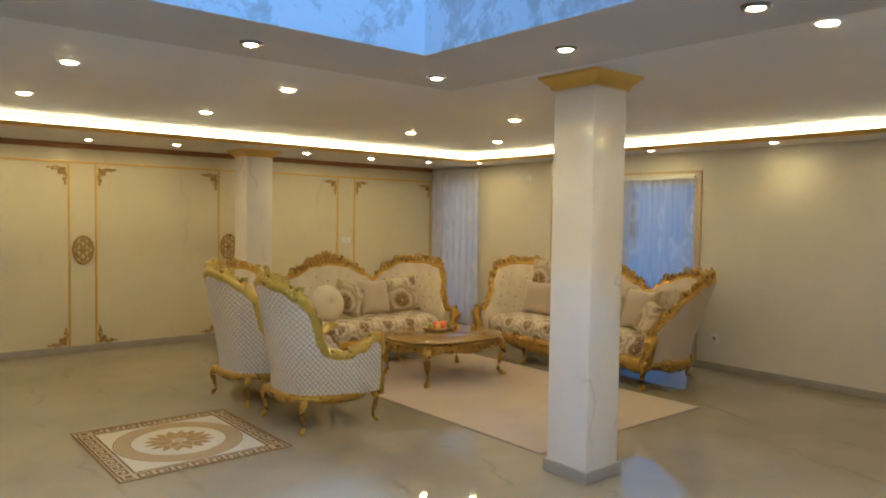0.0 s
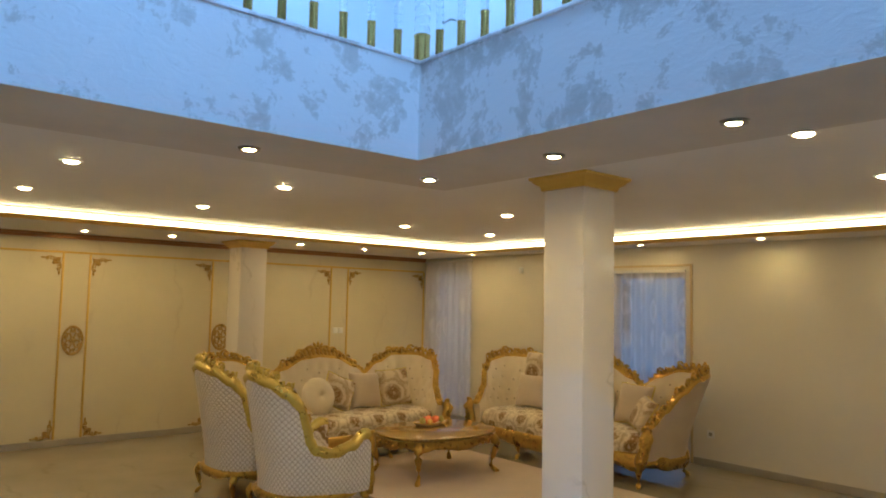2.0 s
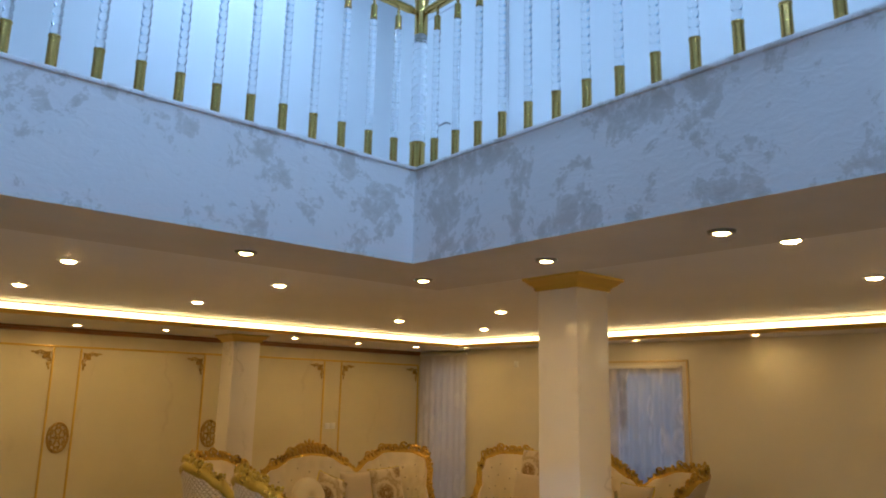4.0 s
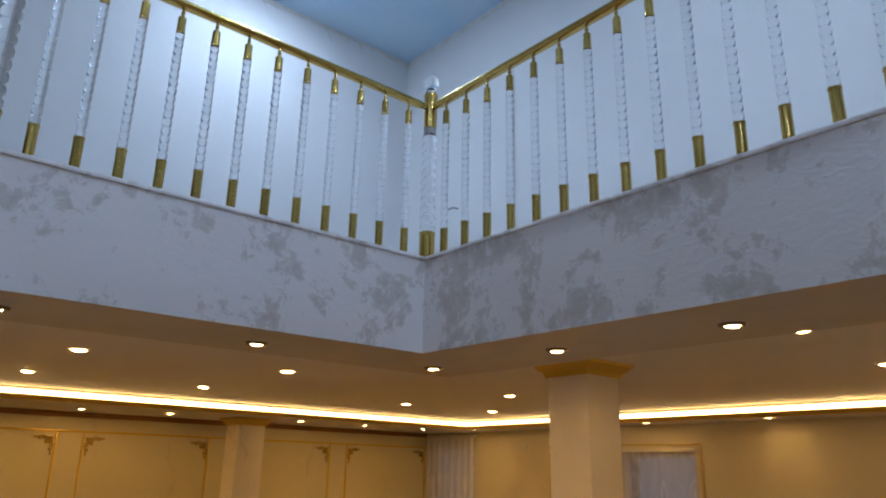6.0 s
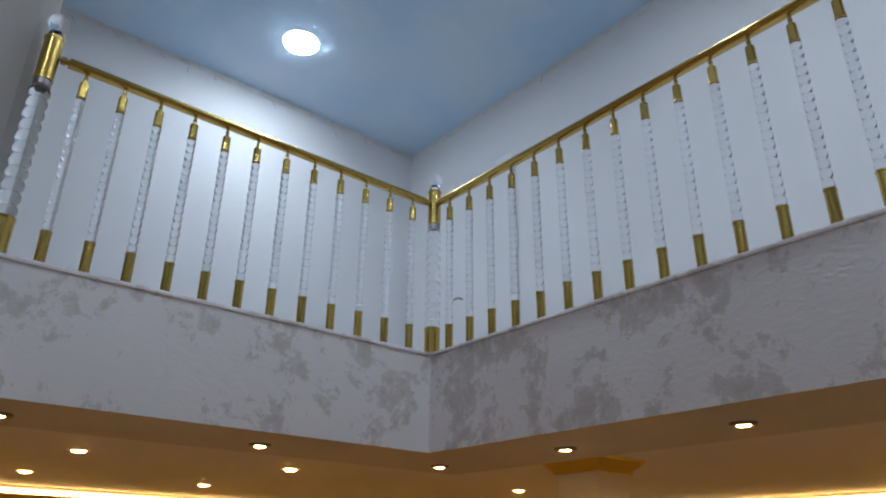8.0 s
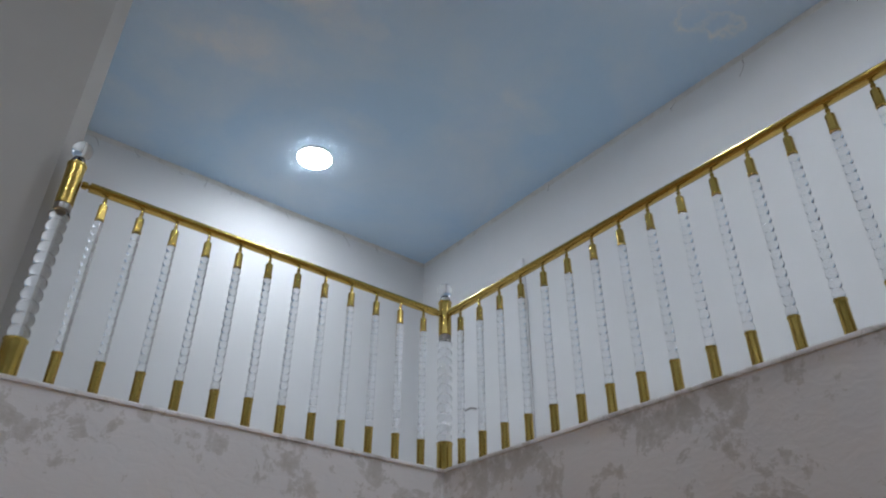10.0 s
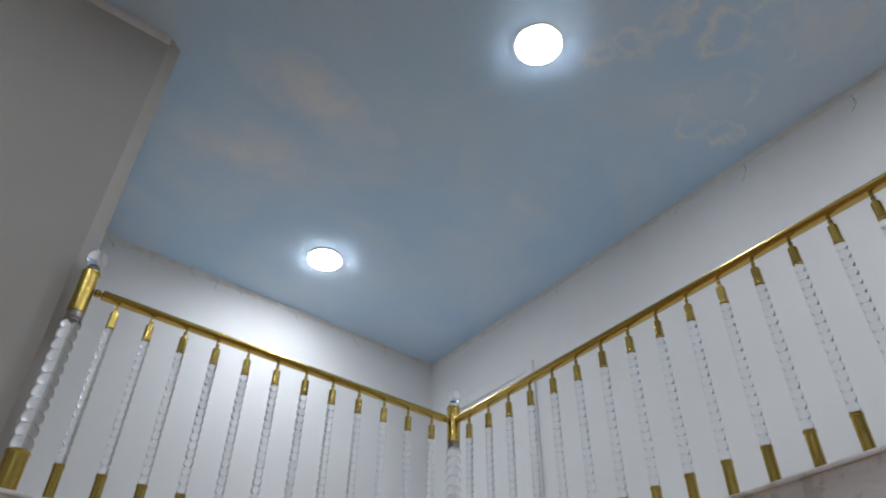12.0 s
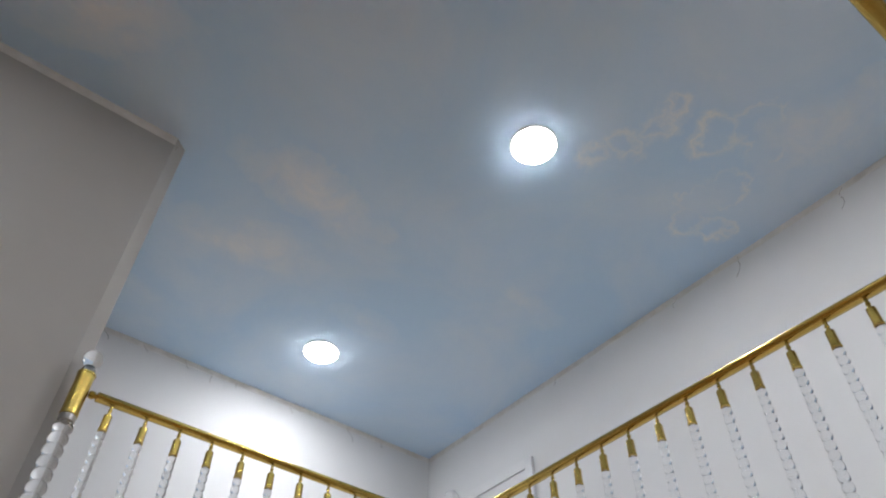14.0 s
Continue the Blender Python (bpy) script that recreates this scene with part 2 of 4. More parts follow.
bm = bmesh.new()
add_box(bm, (X0, VY1 + 0.68, ZC), (CX + 0.002, CY + 0.002, 2.6))
add_box(bm, (X0, Y0, ZC), (VX0 - 0.68, VY1 + 0.68, 2.6))
add_box(bm, (VX1 + 0.75, Y0, ZC), (CX + 0.002, VY1 + 0.68, 2.6))
add_box(bm, (VX0 - 0.68, Y0, ZC), (VX1 + 0.75, VY0 - 0.68, 2.6))
structure("ceiling", bm, CEILING, "matt off-white plasterboard ceiling with recessed lights", "ceiling")
bm = bmesh.new()
rings = []
for x0, y0, x1, y1 in ((VX0 - 0.012, VY0 - 0.012, VX1 + 0.012, VY1 + 0.012), (VX0 - 0.68, VY0 - 0.68, VX1 + 0.75, VY1 + 0.68)):
    for z in (ZS, 2.6):
        rings.append([bm.verts.new(p) for p in ((x0, y0, z), (x1, y0, z), (x1, y1, z), (x0, y1, z))])
for p, q in ((0, 1), (1, 3), (3, 2), (2, 0)):
    for i in range(4):
        bm.faces.new((rings[p][i], rings[p][(i + 1) % 4], rings[q][(i + 1) % 4], rings[q][i]))
bmesh.ops.recalc_face_normals(bm, faces=bm.faces)
structure("ceiling_drop", bm, BAND, "lowered off-white ceiling band round the void", "ceiling")
bm = bmesh.new()
add_box(bm, (X0, CY, ZB), (X1, Y1, 2.6))
add_box(bm, (CX, Y0, ZB), (X1, CY, 2.6))
structure("ceiling_border", bm, CEILING, "lowered off-white ceiling border along the walls", "ceiling")


def moulding(name, rows, sign, material, label):
    """A cornice profile swept along the inner edge of the border."""
    bm = bmesh.new()
    prof = [(0.0, 0.0), (0.03, 0.003), (0.045, 0.016), (0.05, 0.022), (0.062, 0.03), (0.062, 0.04), (0.0, 0.044)]
    rings = []
    for p, d in rows:
        rings.append([bm.verts.new(Vector(p) + Vector((d[0] * o, d[1] * o, h))) for o, h in prof])
    for a, b in zip(rings, rings[1:]):
        for i in range(len(prof)):
            bm.faces.new((a[i], a[(i + 1) % len(prof)], b[(i + 1) % len(prof)], b[i]))
    return structure(name, bm, material, label, "moulding")


moulding("cove_trim", [((X0, CY, ZB - 0.004), (0, -1)), ((CX, CY, ZB - 0.004), (-1, -1)), ((CX, Y0, ZB - 0.004), (-1, 0))], 1, LOWGOLD, "gold cornice strip below the glowing cove light")
strip = empty("cove_light", "continuous warm white LED cove strip along the ceiling", "light strip")
part("led_strip", box((X0, CY - 0.006, ZB + 0.046), (CX - 0.006, CY - 0.001, ZC - 0.028)), COVE_STRIP, strip)
part("led_strip", box((CX - 0.006, Y0, ZB + 0.046), (CX - 0.001, CY - 0.006, ZC - 0.028)), COVE_STRIP, strip)

bm = bmesh.new()
add_box(bm, (X0, Y1 - 0.045, ZB - 0.058), (X1 - 0.07, Y1, ZB - 0.026), 0.006)
add_box(bm, (X0, Y1 - 0.07, ZB - 0.026), (X1 - 0.07, Y1, ZB - 0.001), 0.008)
structure("crown_moulding", bm, CORNICE, "bronze-gold crown moulding at the top of the wall", "moulding")

bm = bmesh.new()
add_box(bm, (X0, Y1 - 0.014, 0), (X1, Y1 - 0.001, 0.075), 0.003)
y = Y0
for a, b, lo, hi in WINDOWS:
    add_box(bm, (X1 - 0.014, y, 0), (X1 - 0.001, a - 0.09, 0.075), 0.003)
    y = b + 0.09
structure("baseboard", bm, BASE, "grey-brown stone baseboard", "baseboard")

# ---- the void: plastered slab edge, upper floor and walls
bm = bmesh.new()
add_box(bm, (VX0 - 0.012, VY1, ZS - 0.006), (VX1 + 0.012, VY1 + 0.012, ZU - 0.02))
add_box(bm, (VX0 - 0.012, VY0 - 0.012, ZS - 0.006), (VX1 + 0.012, VY0, ZU - 0.02))
add_box(bm, (VX1, VY0, ZS - 0.006), (VX1 + 0.012, VY1, ZU - 0.02))
add_box(bm, (VX0 - 0.012, VY0, ZS - 0.006), (VX0, VY1, ZU - 0.02))
structure("slab_edge", bm, PEARL, "pearl-grey Venetian plaster on the slab edge round the void", "wall")
structure("corner_bead", box((VX1 - 0.004, VY1 - 0.004, ZS - 0.005), (VX1 - 0.0005, VY1 - 0.0005, ZU - 0.021)), UPPER, "thin white corner bead on the plastered slab edge", "trim")
bm = bmesh.new()
add_box(bm, (VX0 - 0.02, VY1 - 0.008, ZU - 0.02), (3.9, 5.2, ZU), 0.004)
add_box(bm, (VX1 - 0.008, VY0, ZU - 0.02), (3.9, VY1 - 0.008, ZU), 0.004)
add_box(bm, (VX0 - 1.5, -4.7, ZU - 0.02), (3.9, VY0 + 0.008, ZU), 0.004)
add_box(bm, (VX0 - 1.5, VY0 + 0.008, ZU - 0.02), (VX0 + 0.008, 5.2, ZU), 0.004)
structure("upper_floor", bm, PEARL, "upper landing floor with a thin plastered edge", "floor")
structure("slab", box((VX1 + 0.014, VY1 + 0.014, 2.61), (3.9, 5.2, ZU - 0.022)), PAINTED, "concrete slab behind the plaster", "floor")
structure("wall_upper_back", box((0.5, 5.19, ZU), (4.1, 5.39, ZT + 0.1)), UPPER, "white upper wall with hairline cracks below the ceiling", "wall")
structure("wall_upper_right", box((3.89, -4.6, ZU), (4.09, 5.19, ZT + 0.1)), UPPER, "white upper wall with hairline cracks below the ceiling", "wall")
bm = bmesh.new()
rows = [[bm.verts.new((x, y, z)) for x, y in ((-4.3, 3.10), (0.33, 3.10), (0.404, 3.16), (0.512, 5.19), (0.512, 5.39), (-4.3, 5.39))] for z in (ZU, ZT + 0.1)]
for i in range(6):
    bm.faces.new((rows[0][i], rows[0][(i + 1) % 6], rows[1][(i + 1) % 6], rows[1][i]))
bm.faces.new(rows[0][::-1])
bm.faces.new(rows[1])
structure("wall_upper_block", bm, UPPER_SHADED, "white upper wall coloured grey for its shade, cracked paint under the ceiling", "wall")
structure("wall_upper_left", box((-4.3, -4.6, ZU), (-4.1, 3.085, ZT + 0.1)), UPPER, "plain white upper wall", "wall")
structure("wall_upper_front", box((-4.3, -4.8, ZU), (4.09, -4.6, ZT + 0.1)), UPPER, "plain white upper wall", "wall")
structure("ceiling_sky", box((-4.3, -4.8, ZT), (4.09, 5.39, ZT + 0.12)), SKY, "upper ceiling painted as a blue sky with soft clouds", "ceiling")


# ---- columns
def column(x0, y0, x1, y1, top, label):
    c = empty("column", label, "column", "marble columns")
    part("shaft", box((x0, y0, 0.06), (x1, y1, top - 0.08), 0.004), COLUMN, c)
    part("plinth", box((x0 - 0.018, y0 - 0.018, 0), (x1 + 0.018, y1 + 0.018, 0.075), 0.003), BASE, c, "grey stone plinth")
    bm = bmesh.new()
    rings = []
    for o, z in ((0.004, -0.085), (0.014, -0.085), (0.02, -0.065), (0.026, -0.055), (0.045, -0.045), (0.06, -0.025), (0.075, -0.018), (0.075, -0.001)):
        rings.append([bm.verts.new((px, py, top + z)) for px, py in ((x0 - o, y0 - o), (x1 + o, y0 - o), (x1 + o, y1 + o), (x0 - o, y1 + o))])
    for a, b in zip(rings, rings[1:]):
        for i in range(4):
            bm.faces.new((a[i], a[(i + 1) % 4], b[(i + 1) % 4], b[i]))
    bm.faces.new(rings[0][::-1])
    bm.faces.new(rings[-1])
    part("capital", bm, LOWGOLD, c, "gold stepped capital")


column(3.665, 2.945, 3.972, 3.258, ZC, "square white marble column with grey veins and gold capital")
column(3.88, 8.21, 4.21, 8.54, ZB, "square white marble column beside the panelled wall")


# ---- downlights
def downlight(rim, lens_r, label, group, drop, bulge, lens):
    d = empty("downlight", label, "downlight", group)
    part("ring", lathe([(lens_r, 0.0), (lens_r, -drop * 0.5), (lens_r + 0.006, -drop), (lens_r + 0.020, -drop * 0.8), (lens_r + 0.024, -0.0005)], 28), rim, d, smooth=False)
    part("lens", lathe([(lens_r * 0.98, -0.0005), (lens_r * 0.98, -drop * 0.8 * bulge), (lens_r * 0.8, -drop * 1.5 * bulge), (lens_r * 0.4, -drop * 1.9 * bulge)], 24), lens, d, "glowing warm lens")
    return d


white_spot = downlight(WHITE, 0.042, "round recessed ceiling spotlight, lit warm white", "ceiling spotlights", 0.008, 1.0, SPOT_LENS)
wall_spot = downlight(WHITE, 0.040, "small recessed spotlight along the wall, lit warm white", "wall spotlights", 0.008, 0.5, WALL_LENS)
side_spot = downlight(WHITE, 0.040, "small recessed spotlight by the windows, lit warm white", "window wall spotlights", 0.008, 0.35, SIDE_LENS)
dark_spot = downlight(CHROME, 0.032, "round spotlight with dark nickel rim, lit", "void spotlights", 0.014, 0.55, VOID_LENS)
spots = [(1.28, 4.93), (1.29, 6.40), (2.66, 4.85), (2.67, 6.38), (4.87, 4.79), (4.81, 6.25), (6.03, 6.21), (3.58, 1.61), (4.95, 1.72),
         # These seven are out of view, added as ambient fill.
         (-0.1, 5.0), (-0.1, 6.6), (3.6, -1.2), (5.0, -1.2), (-3.9, 2.0), (-3.9, -1.0), (0.0, -4.4)]
rows = [(x, y, ZC) for x, y in spots]
back_row = [(1.3, 8.55), (2.24, 8.52), (3.11, 8.34), (4.64, 8.16), (5.60, 8.17), (6.52, 8.09)]
side_row = [(7.02, 7.60), (7.03, 6.14), (7.06, 4.85), (7.08, 3.50), (7.08, 2.2)]
for i, (x, y, z) in enumerate(rows):
    if i:
        copy_thing(white_spot, pose(x, y, z))
white_spot.matrix_basis = pose(*rows[0])
for lamp, row in ((wall_spot, back_row), (side_spot, side_row)):
    lamp.matrix_basis = pose(*row[0], ZB)
    for x, y in row[1:]:
        copy_thing(lamp, pose(x, y, ZB))
rows = [(1.708, 3.39), (2.835, 3.41), (2.835, 2.463), (2.835, 1.556), (0.60, 3.39), (2.835, 0.64), (-0.5, 3.39), (-1.7, 3.39), (2.835, -0.3), (2.835, -1.25)]
for i, (x, y) in enumerate(rows):
    if i:
        copy_thing(dark_spot, pose(x, y, ZS))
dark_spot.matrix_basis = pose(*rows[0], ZS)


def led_panel():
    d = empty("led_panel", "round surface-mounted LED panel, lit cool white", "ceiling lamp", "upper lamps")
    part("housing", lathe([(0.148, 0), (0.148, -0.010), (0.146, -0.012), (0.135, -0.012)], 40), WHITE, d)
    part("diffuser", lathe([(0.134, -0.008), (0.134, -0.0178), (0.129, -0.0200)], 40), PANEL_LENS, d, "glowing white diffuser")
    return d


panel = led_panel()
panel.matrix_basis = pose(2.15, 4.38, ZT)
# The pair at x -1.2 is unseen, added to brighten the plastered slab edge.
for x, y in ((2.10, 1.757), (2.12, -0.06), (-1.2, 1.0), (-1.2, -2.2)):
    copy_thing(panel, pose(x, y, ZT))


# ---- balustrade round the void
def baluster():
    b = empty("baluster", "brass-footed baluster with a clear bubbled acrylic rod", "baluster", "balusters round the void")
    part("foot", lathe([(0.0205, 0), (0.0205, 0.129), (0.0225, 0.131), (0.0225, 0.138), (0.018, 0.140)], 20), BRASS, b, smooth=False)
    prof = []
    n, z0, z1 = 16, 0.140, 0.757
    step = (z1 - z0) / n
    for i in range(n):
        for k in range(6):
            a = math.pi * (k + 0.5) / 6
            prof.append((0.0085 + 0.0120 * math.sin(a) ** 0.8, z0 + step * (i + (1 - math.cos(a)) / 2)))
    part("rod", lathe(prof, 16), CRYSTAL, b, "clear bubbled acrylic rod", smooth=True)
    part("sleeve", lathe([(0.0175, 0.757), (0.0200, 0.759), (0.0200, 0.766), (0.0182, 0.768), (0.0182, 0.832), (0.0172, 0.836), (0.0100, 0.837), (0.0066, 0.839), (0.0066, 0.855), (0.0095, 0.857), (0.0095, 0.862), (0.0066, 0.864), (0.0066, 0.897)], 20), BRASS, b)
    return b


def newel():
    b = empty("newel_post", "thick bubbled acrylic newel post with brass collars and ball", "newel post", "newel posts")
    part("foot", lathe([(0.042, 0), (0.042, 0.14), (0.045, 0.142), (0.045, 0.15), (0.036, 0.155)], 24), BRASS, b)
    prof = []
    n, z0, z1 = 11, 0.155, 0.745
    step = (z1 - z0) / n
    for i in range(n):
        for k in range(6):
            a = math.pi * (k + 0.5) / 6
            prof.append((0.020 + 0.022 * math.sin(a), z0 + step * (i + (1 - math.cos(a)) / 2)))
    part("rod", lathe(prof, 20), CRYSTAL, b, "clear bubbled acrylic rod", smooth=True)
    part("band", lathe([(0.033, 0.742), (0.036, 0.746), (0.036, 0.773), (0.033, 0.775)], 24), CHROME, b, "dark nickel band")
    part("collar", lathe([(0.036, 0.775), (0.038, 0.777), (0.038, 0.98), (0.041, 0.982), (0.041, 0.99), (0.028, 0.995)], 24), BRASS, b, "brass collar")
    ball = [(0.022, 0.995), (0.03, 1.01), (0.022, 1.028)] + [(0.045 * math.sin(math.pi * k / 12), 1.071 - 0.045 * math.cos(math.pi * k / 12)) for k in range(2, 12)]
    part("finial", lathe(ball, 20), CRYSTAL, b, "clear acrylic ball finial", smooth=True)
    return b


RX, RY = VX1 + 0.035, VY1 + 0.037
bal = baluster()
left_run = [(0.556 + 0.1602 * i, RY) for i in range(12)]
right_run = [(RX, 2.908 - 0.1643 * i) for i in range(34) if i != 18]
bal.matrix_basis = pose(*left_run[0], ZU)
for x, y in left_run[1:] + right_run:
    copy_thing(bal, pose(x, y, ZU))
post = newel()
post.matrix_basis = pose(0.405, RY, ZU)
copy_thing(post, pose(RX, RY, ZU))
copy_thing(post, pose(RX, -0.005, ZU))
copy_thing(post, pose(VX0 - 0.035, -0.005, ZU))


def rail(a, b, label):
    r = empty("handrail", label, "handrail", "brass handrails")
    a, b = Vector(a), Vector(b)
    way = (b - a).normalized()
    part("bar", tube([a, b], 0.029, 18, flat=0.70), BRASS, r)
    part("end_socket", tube([a - way * 0.035, a - way * 0.03, a - way * 0.012, a - way * 0.01, a + way * 0.002], [0.012, 0.018, 0.018, 0.012, 0.012], 12), BRASS, r)
    part("end_socket", tube([b + way * 0.035, b + way * 0.03, b + way * 0.012, b + way * 0.01, b - way * 0.002], [0.012, 0.018, 0.018, 0.012, 0.012], 12), BRASS, r)


rail((0.405 + 0.075, RY, ZU + 0.904), (RX - 0.075, RY, ZU + 0.904), "polished brass handrail on acrylic balusters")
rail((RX, RY - 0.075, ZU + 0.904), (RX, 0.07, ZU + 0.904), "polished brass handrail on acrylic balusters")
rail((RX, -0.08, ZU + 0.904), (RX, VY0, ZU + 0.904), "polished brass handrail on acrylic balusters")
rail((RX - 0.075, -0.005, ZU + 0.904), (VX0 + 0.04, -0.005, ZU + 0.904), "brass handrail bar spanning between two newel posts")


# ---- fabrics and gilding
def gilded(name, base, dark, rough=0.3):
    m = mat(name, base, rough, 0.88)
    a = noise_of(m, 22, 5, 0.6)
    paint(m, ramp(m, a, [(0.25, dark), (0.45, base)]))
    paint(m, ramp(m, noise_of(m, 9, 3), [(0.3, (0.22, 0.22, 0.22)), (0.7, (0.42, 0.42, 0.42))]), "Roughness")
    bump(m, noise_of(m, 70, 3), 0.1, 0.003)
    return m


def local(m, scale=(1, 1, 1)):
    c = m.node_tree.nodes.new("ShaderNodeTexCoord")
    n = node(m, "ShaderNodeMapping", [("Vector", c.outputs["Object"])])
    n.inputs["Scale"].default_value = scale
    return n.outputs[0]


def calc(m, op, a, b=None):
    n = m.node_tree.nodes.new("ShaderNodeMath")
    n.operation = op
    for i, v in enumerate((a, b)):
        if v is None:
            continue
        if isinstance(v, (int, float)):
            n.inputs[i].default_value = v
        else:
            m.node_tree.links.new(v, n.inputs[i])
    return n.outputs[0]


def damask(name, ground, motif, scale=4.0):
    """Cream brocade with brown medallions in regular rows."""
    m = mat(name, ground, 0.75, Sheen_Weight=0.3)
    p = local(m)
    xyz = node(m, "ShaderNodeSeparateXYZ", [("Vector", p)])
    run = calc(m, "SUBTRACT", xyz.outputs[2], xyz.outputs[1])
    flat = node(m, "ShaderNodeCombineXYZ", [("X", calc(m, "ADD", xyz.outputs[0], run)), ("Y", calc(m, "SUBTRACT", xyz.outputs[0], run))])
    wob = node(m, "ShaderNodeTexNoise", [("Vector", p)], Scale=34.0, Detail=3.0)
    sh = node(m, "ShaderNodeVectorMath", [(0, wob.outputs[1])])
    sh.operation = "SCALE"
    sh.inputs["Scale"].default_value = 0.12
    add = node(m, "ShaderNodeVectorMath", [(0, flat.outputs[0]), (1, sh.outputs[0])])
    v = node(m, "ShaderNodeTexVoronoi", [("Vector", add.outputs[0])], Scale=scale, Randomness=0.0)
    v.voronoi_dimensions = "2D"
    rings = ramp(m, v.outputs["Distance"], [(0.0, (0.15, 0.15, 0.15)), (0.07, (0.95, 0.95, 0.95)), (0.20, (1, 1, 1)), (0.28, (0.6, 0.6, 0.6)), (0.33, (0.0, 0.0, 0.0)), (0.40, (0.0, 0.0, 0.0)), (0.44, (0.6, 0.6, 0.6)), (0.52, (0.35, 0.35, 0.35)), (0.56, (0.0, 0.0, 0.0))])
    leaf = ramp(m, noise_of(m, 46, 3, 0.6, p, 0.8), [(0.34, (0.15, 0.15, 0.15)), (0.46, (1, 1, 1))])
    paint(m, mix(m, calc(m, "MULTIPLY", rings, leaf), ground, motif))
    bump(m, calc(m, "ADD", rings, noise_of(m, 350, 2, 0.5, p)), 0.2, 0.003)
    return m


def quilted(name, color, line):
    """White leatherette stitched in small diamonds; u runs round the back, v up."""
    m = mat(name, color, 0.5)
    uv = m.node_tree.nodes.new("ShaderNodeUVMap")
    sep = node(m, "ShaderNodeSeparateXYZ", [("Vector", uv.outputs[0])])
    u, w = calc(m, "MULTIPLY", sep.outputs[0], 54.0), calc(m, "MULTIPLY", sep.outputs[1], 46.0)
    a = calc(m, "ABSOLUTE", calc(m, "SINE", calc(m, "MULTIPLY", calc(m, "ADD", u, w), math.pi / 2)))
    b = calc(m, "ABSOLUTE", calc(m, "SINE", calc(m, "MULTIPLY", calc(m, "SUBTRACT", u, w), math.pi / 2)))
    h = calc(m, "MINIMUM", a, b)
    paint(m, ramp(m, h, [(0.08, line), (0.42, color)]))
    bump(m, calc(m, "POWER", h, 0.5), 0.8, 0.012)
    return m


def weave(name, color, other, scale=180.0, rough=0.85):
    m = mat(name, color, rough, Sheen_Weight=0.25)
    p = local(m)
    paint(m, mix(m, ramp(m, noise_of(m, 3.5, 4, 0.6, p), [(0.35, (0, 0, 0)), (0.7, (1, 1, 1))]), color, other))
    bump(m, noise_of(m, scale, 3, 0.6, p), 0.3, 0.002)
    return m


GOLD = gilded("gilded_wood", (0.54, 0.37, 0.026), (0.24, 0.14, 0.010))
PALEGOLD = gilded("pale_gilding", (0.60, 0.49, 0.08), (0.36, 0.27, 0.035), 0.36)
DAMASK = damask("brocade", (0.72, 0.65, 0.47), (0.19, 0.105, 0.018), 3.3)
QUILT = quilted("quilted_leatherette", (0.84, 0.79, 0.70), (0.47, 0.40, 0.31))
TUFT = weave("cream_velvet", (0.72, 0.65, 0.48), (0.66, 0.59, 0.43))
PLAIN = weave("beige_satin", (0.56, 0.48, 0.36), (0.51, 0.43, 0.32))
RUGMAT = weave("rug_pile", (0.56, 0.46, 0.35), (0.51, 0.42, 0.32), 260.0, 0.95)
RUGEDGE = weave("rug_binding", (0.33, 0.27, 0.20), (0.28, 0.23, 0.17))
AMBER = mat("lacquered_veneer", (0.34, 0.18, 0.045), 0.07)
wv = node(AMBER, "ShaderNodeTexWave", [("Vector", local(AMBER))], Scale=7.0, Distortion=6.0, Detail=3.0)
paint(AMBER, mix(AMBER, wv.outputs[1], (0.34, 0.22, 0.014), (0.25, 0.15, 0.009)))
BUTTON = mat("satin_button", (0.36, 0.30, 0.22), 0.4)


# ---- upholstery
def resample(pts, n):
    pts = [Vector((*p, 0)) for p in pts]
    run = [0.0]
    for a, b in zip(pts, pts[1:]):
        run.append(run[-1] + (b - a).length)
    out = []
    for i in range(n):
        d = run[-1] * i / (n - 1)
        k = max(j for j in range(len(run)) if run[j] <= d + 1e-9)
        k = min(k, len(pts) - 2)
        f = (d - run[k]) / max(1e-9, run[k + 1] - run[k])
        out.append(pts[k].lerp(pts[k + 1], f))
    return out, run[-1]


def smooth_plan(ctrl, n=40):
    """Catmull-Rom through control points."""
    c = [Vector((*p, 0)) for p in ctrl]
    c = [2 * c[0] - c[1]] + c + [2 * c[-1] - c[-2]]
    out = []
    for i in range(1, len(c) - 2):
        for k in range(n):
            t = k / n
            p0, p1, p2, p3 = c[i - 1], c[i], c[i + 1], c[i + 2]
            q = 0.5 * ((2 * p1) + (p2 - p0) * t + (2 * p0 - 5 * p1 + 4 * p2 - p3) * t * t + (3 * p1 - p0 - 3 * p2 + p3) * t ** 3)
            out.append((q.x, q.y))
    out.append((c[-2].x, c[-2].y))
    return out


def curve_of(knots):
    """A smooth height profile through (s, value) knots, s rising."""
    def f(s):
        s = abs(s)
        for (a, va), (b, vb) in zip(knots, knots[1:]):
            if s <= b:
                t = (s - a) / (b - a)
                t = t * t * (3 - 2 * t)
                return va + (vb - va) * t
        return knots[-1][1]
    return f


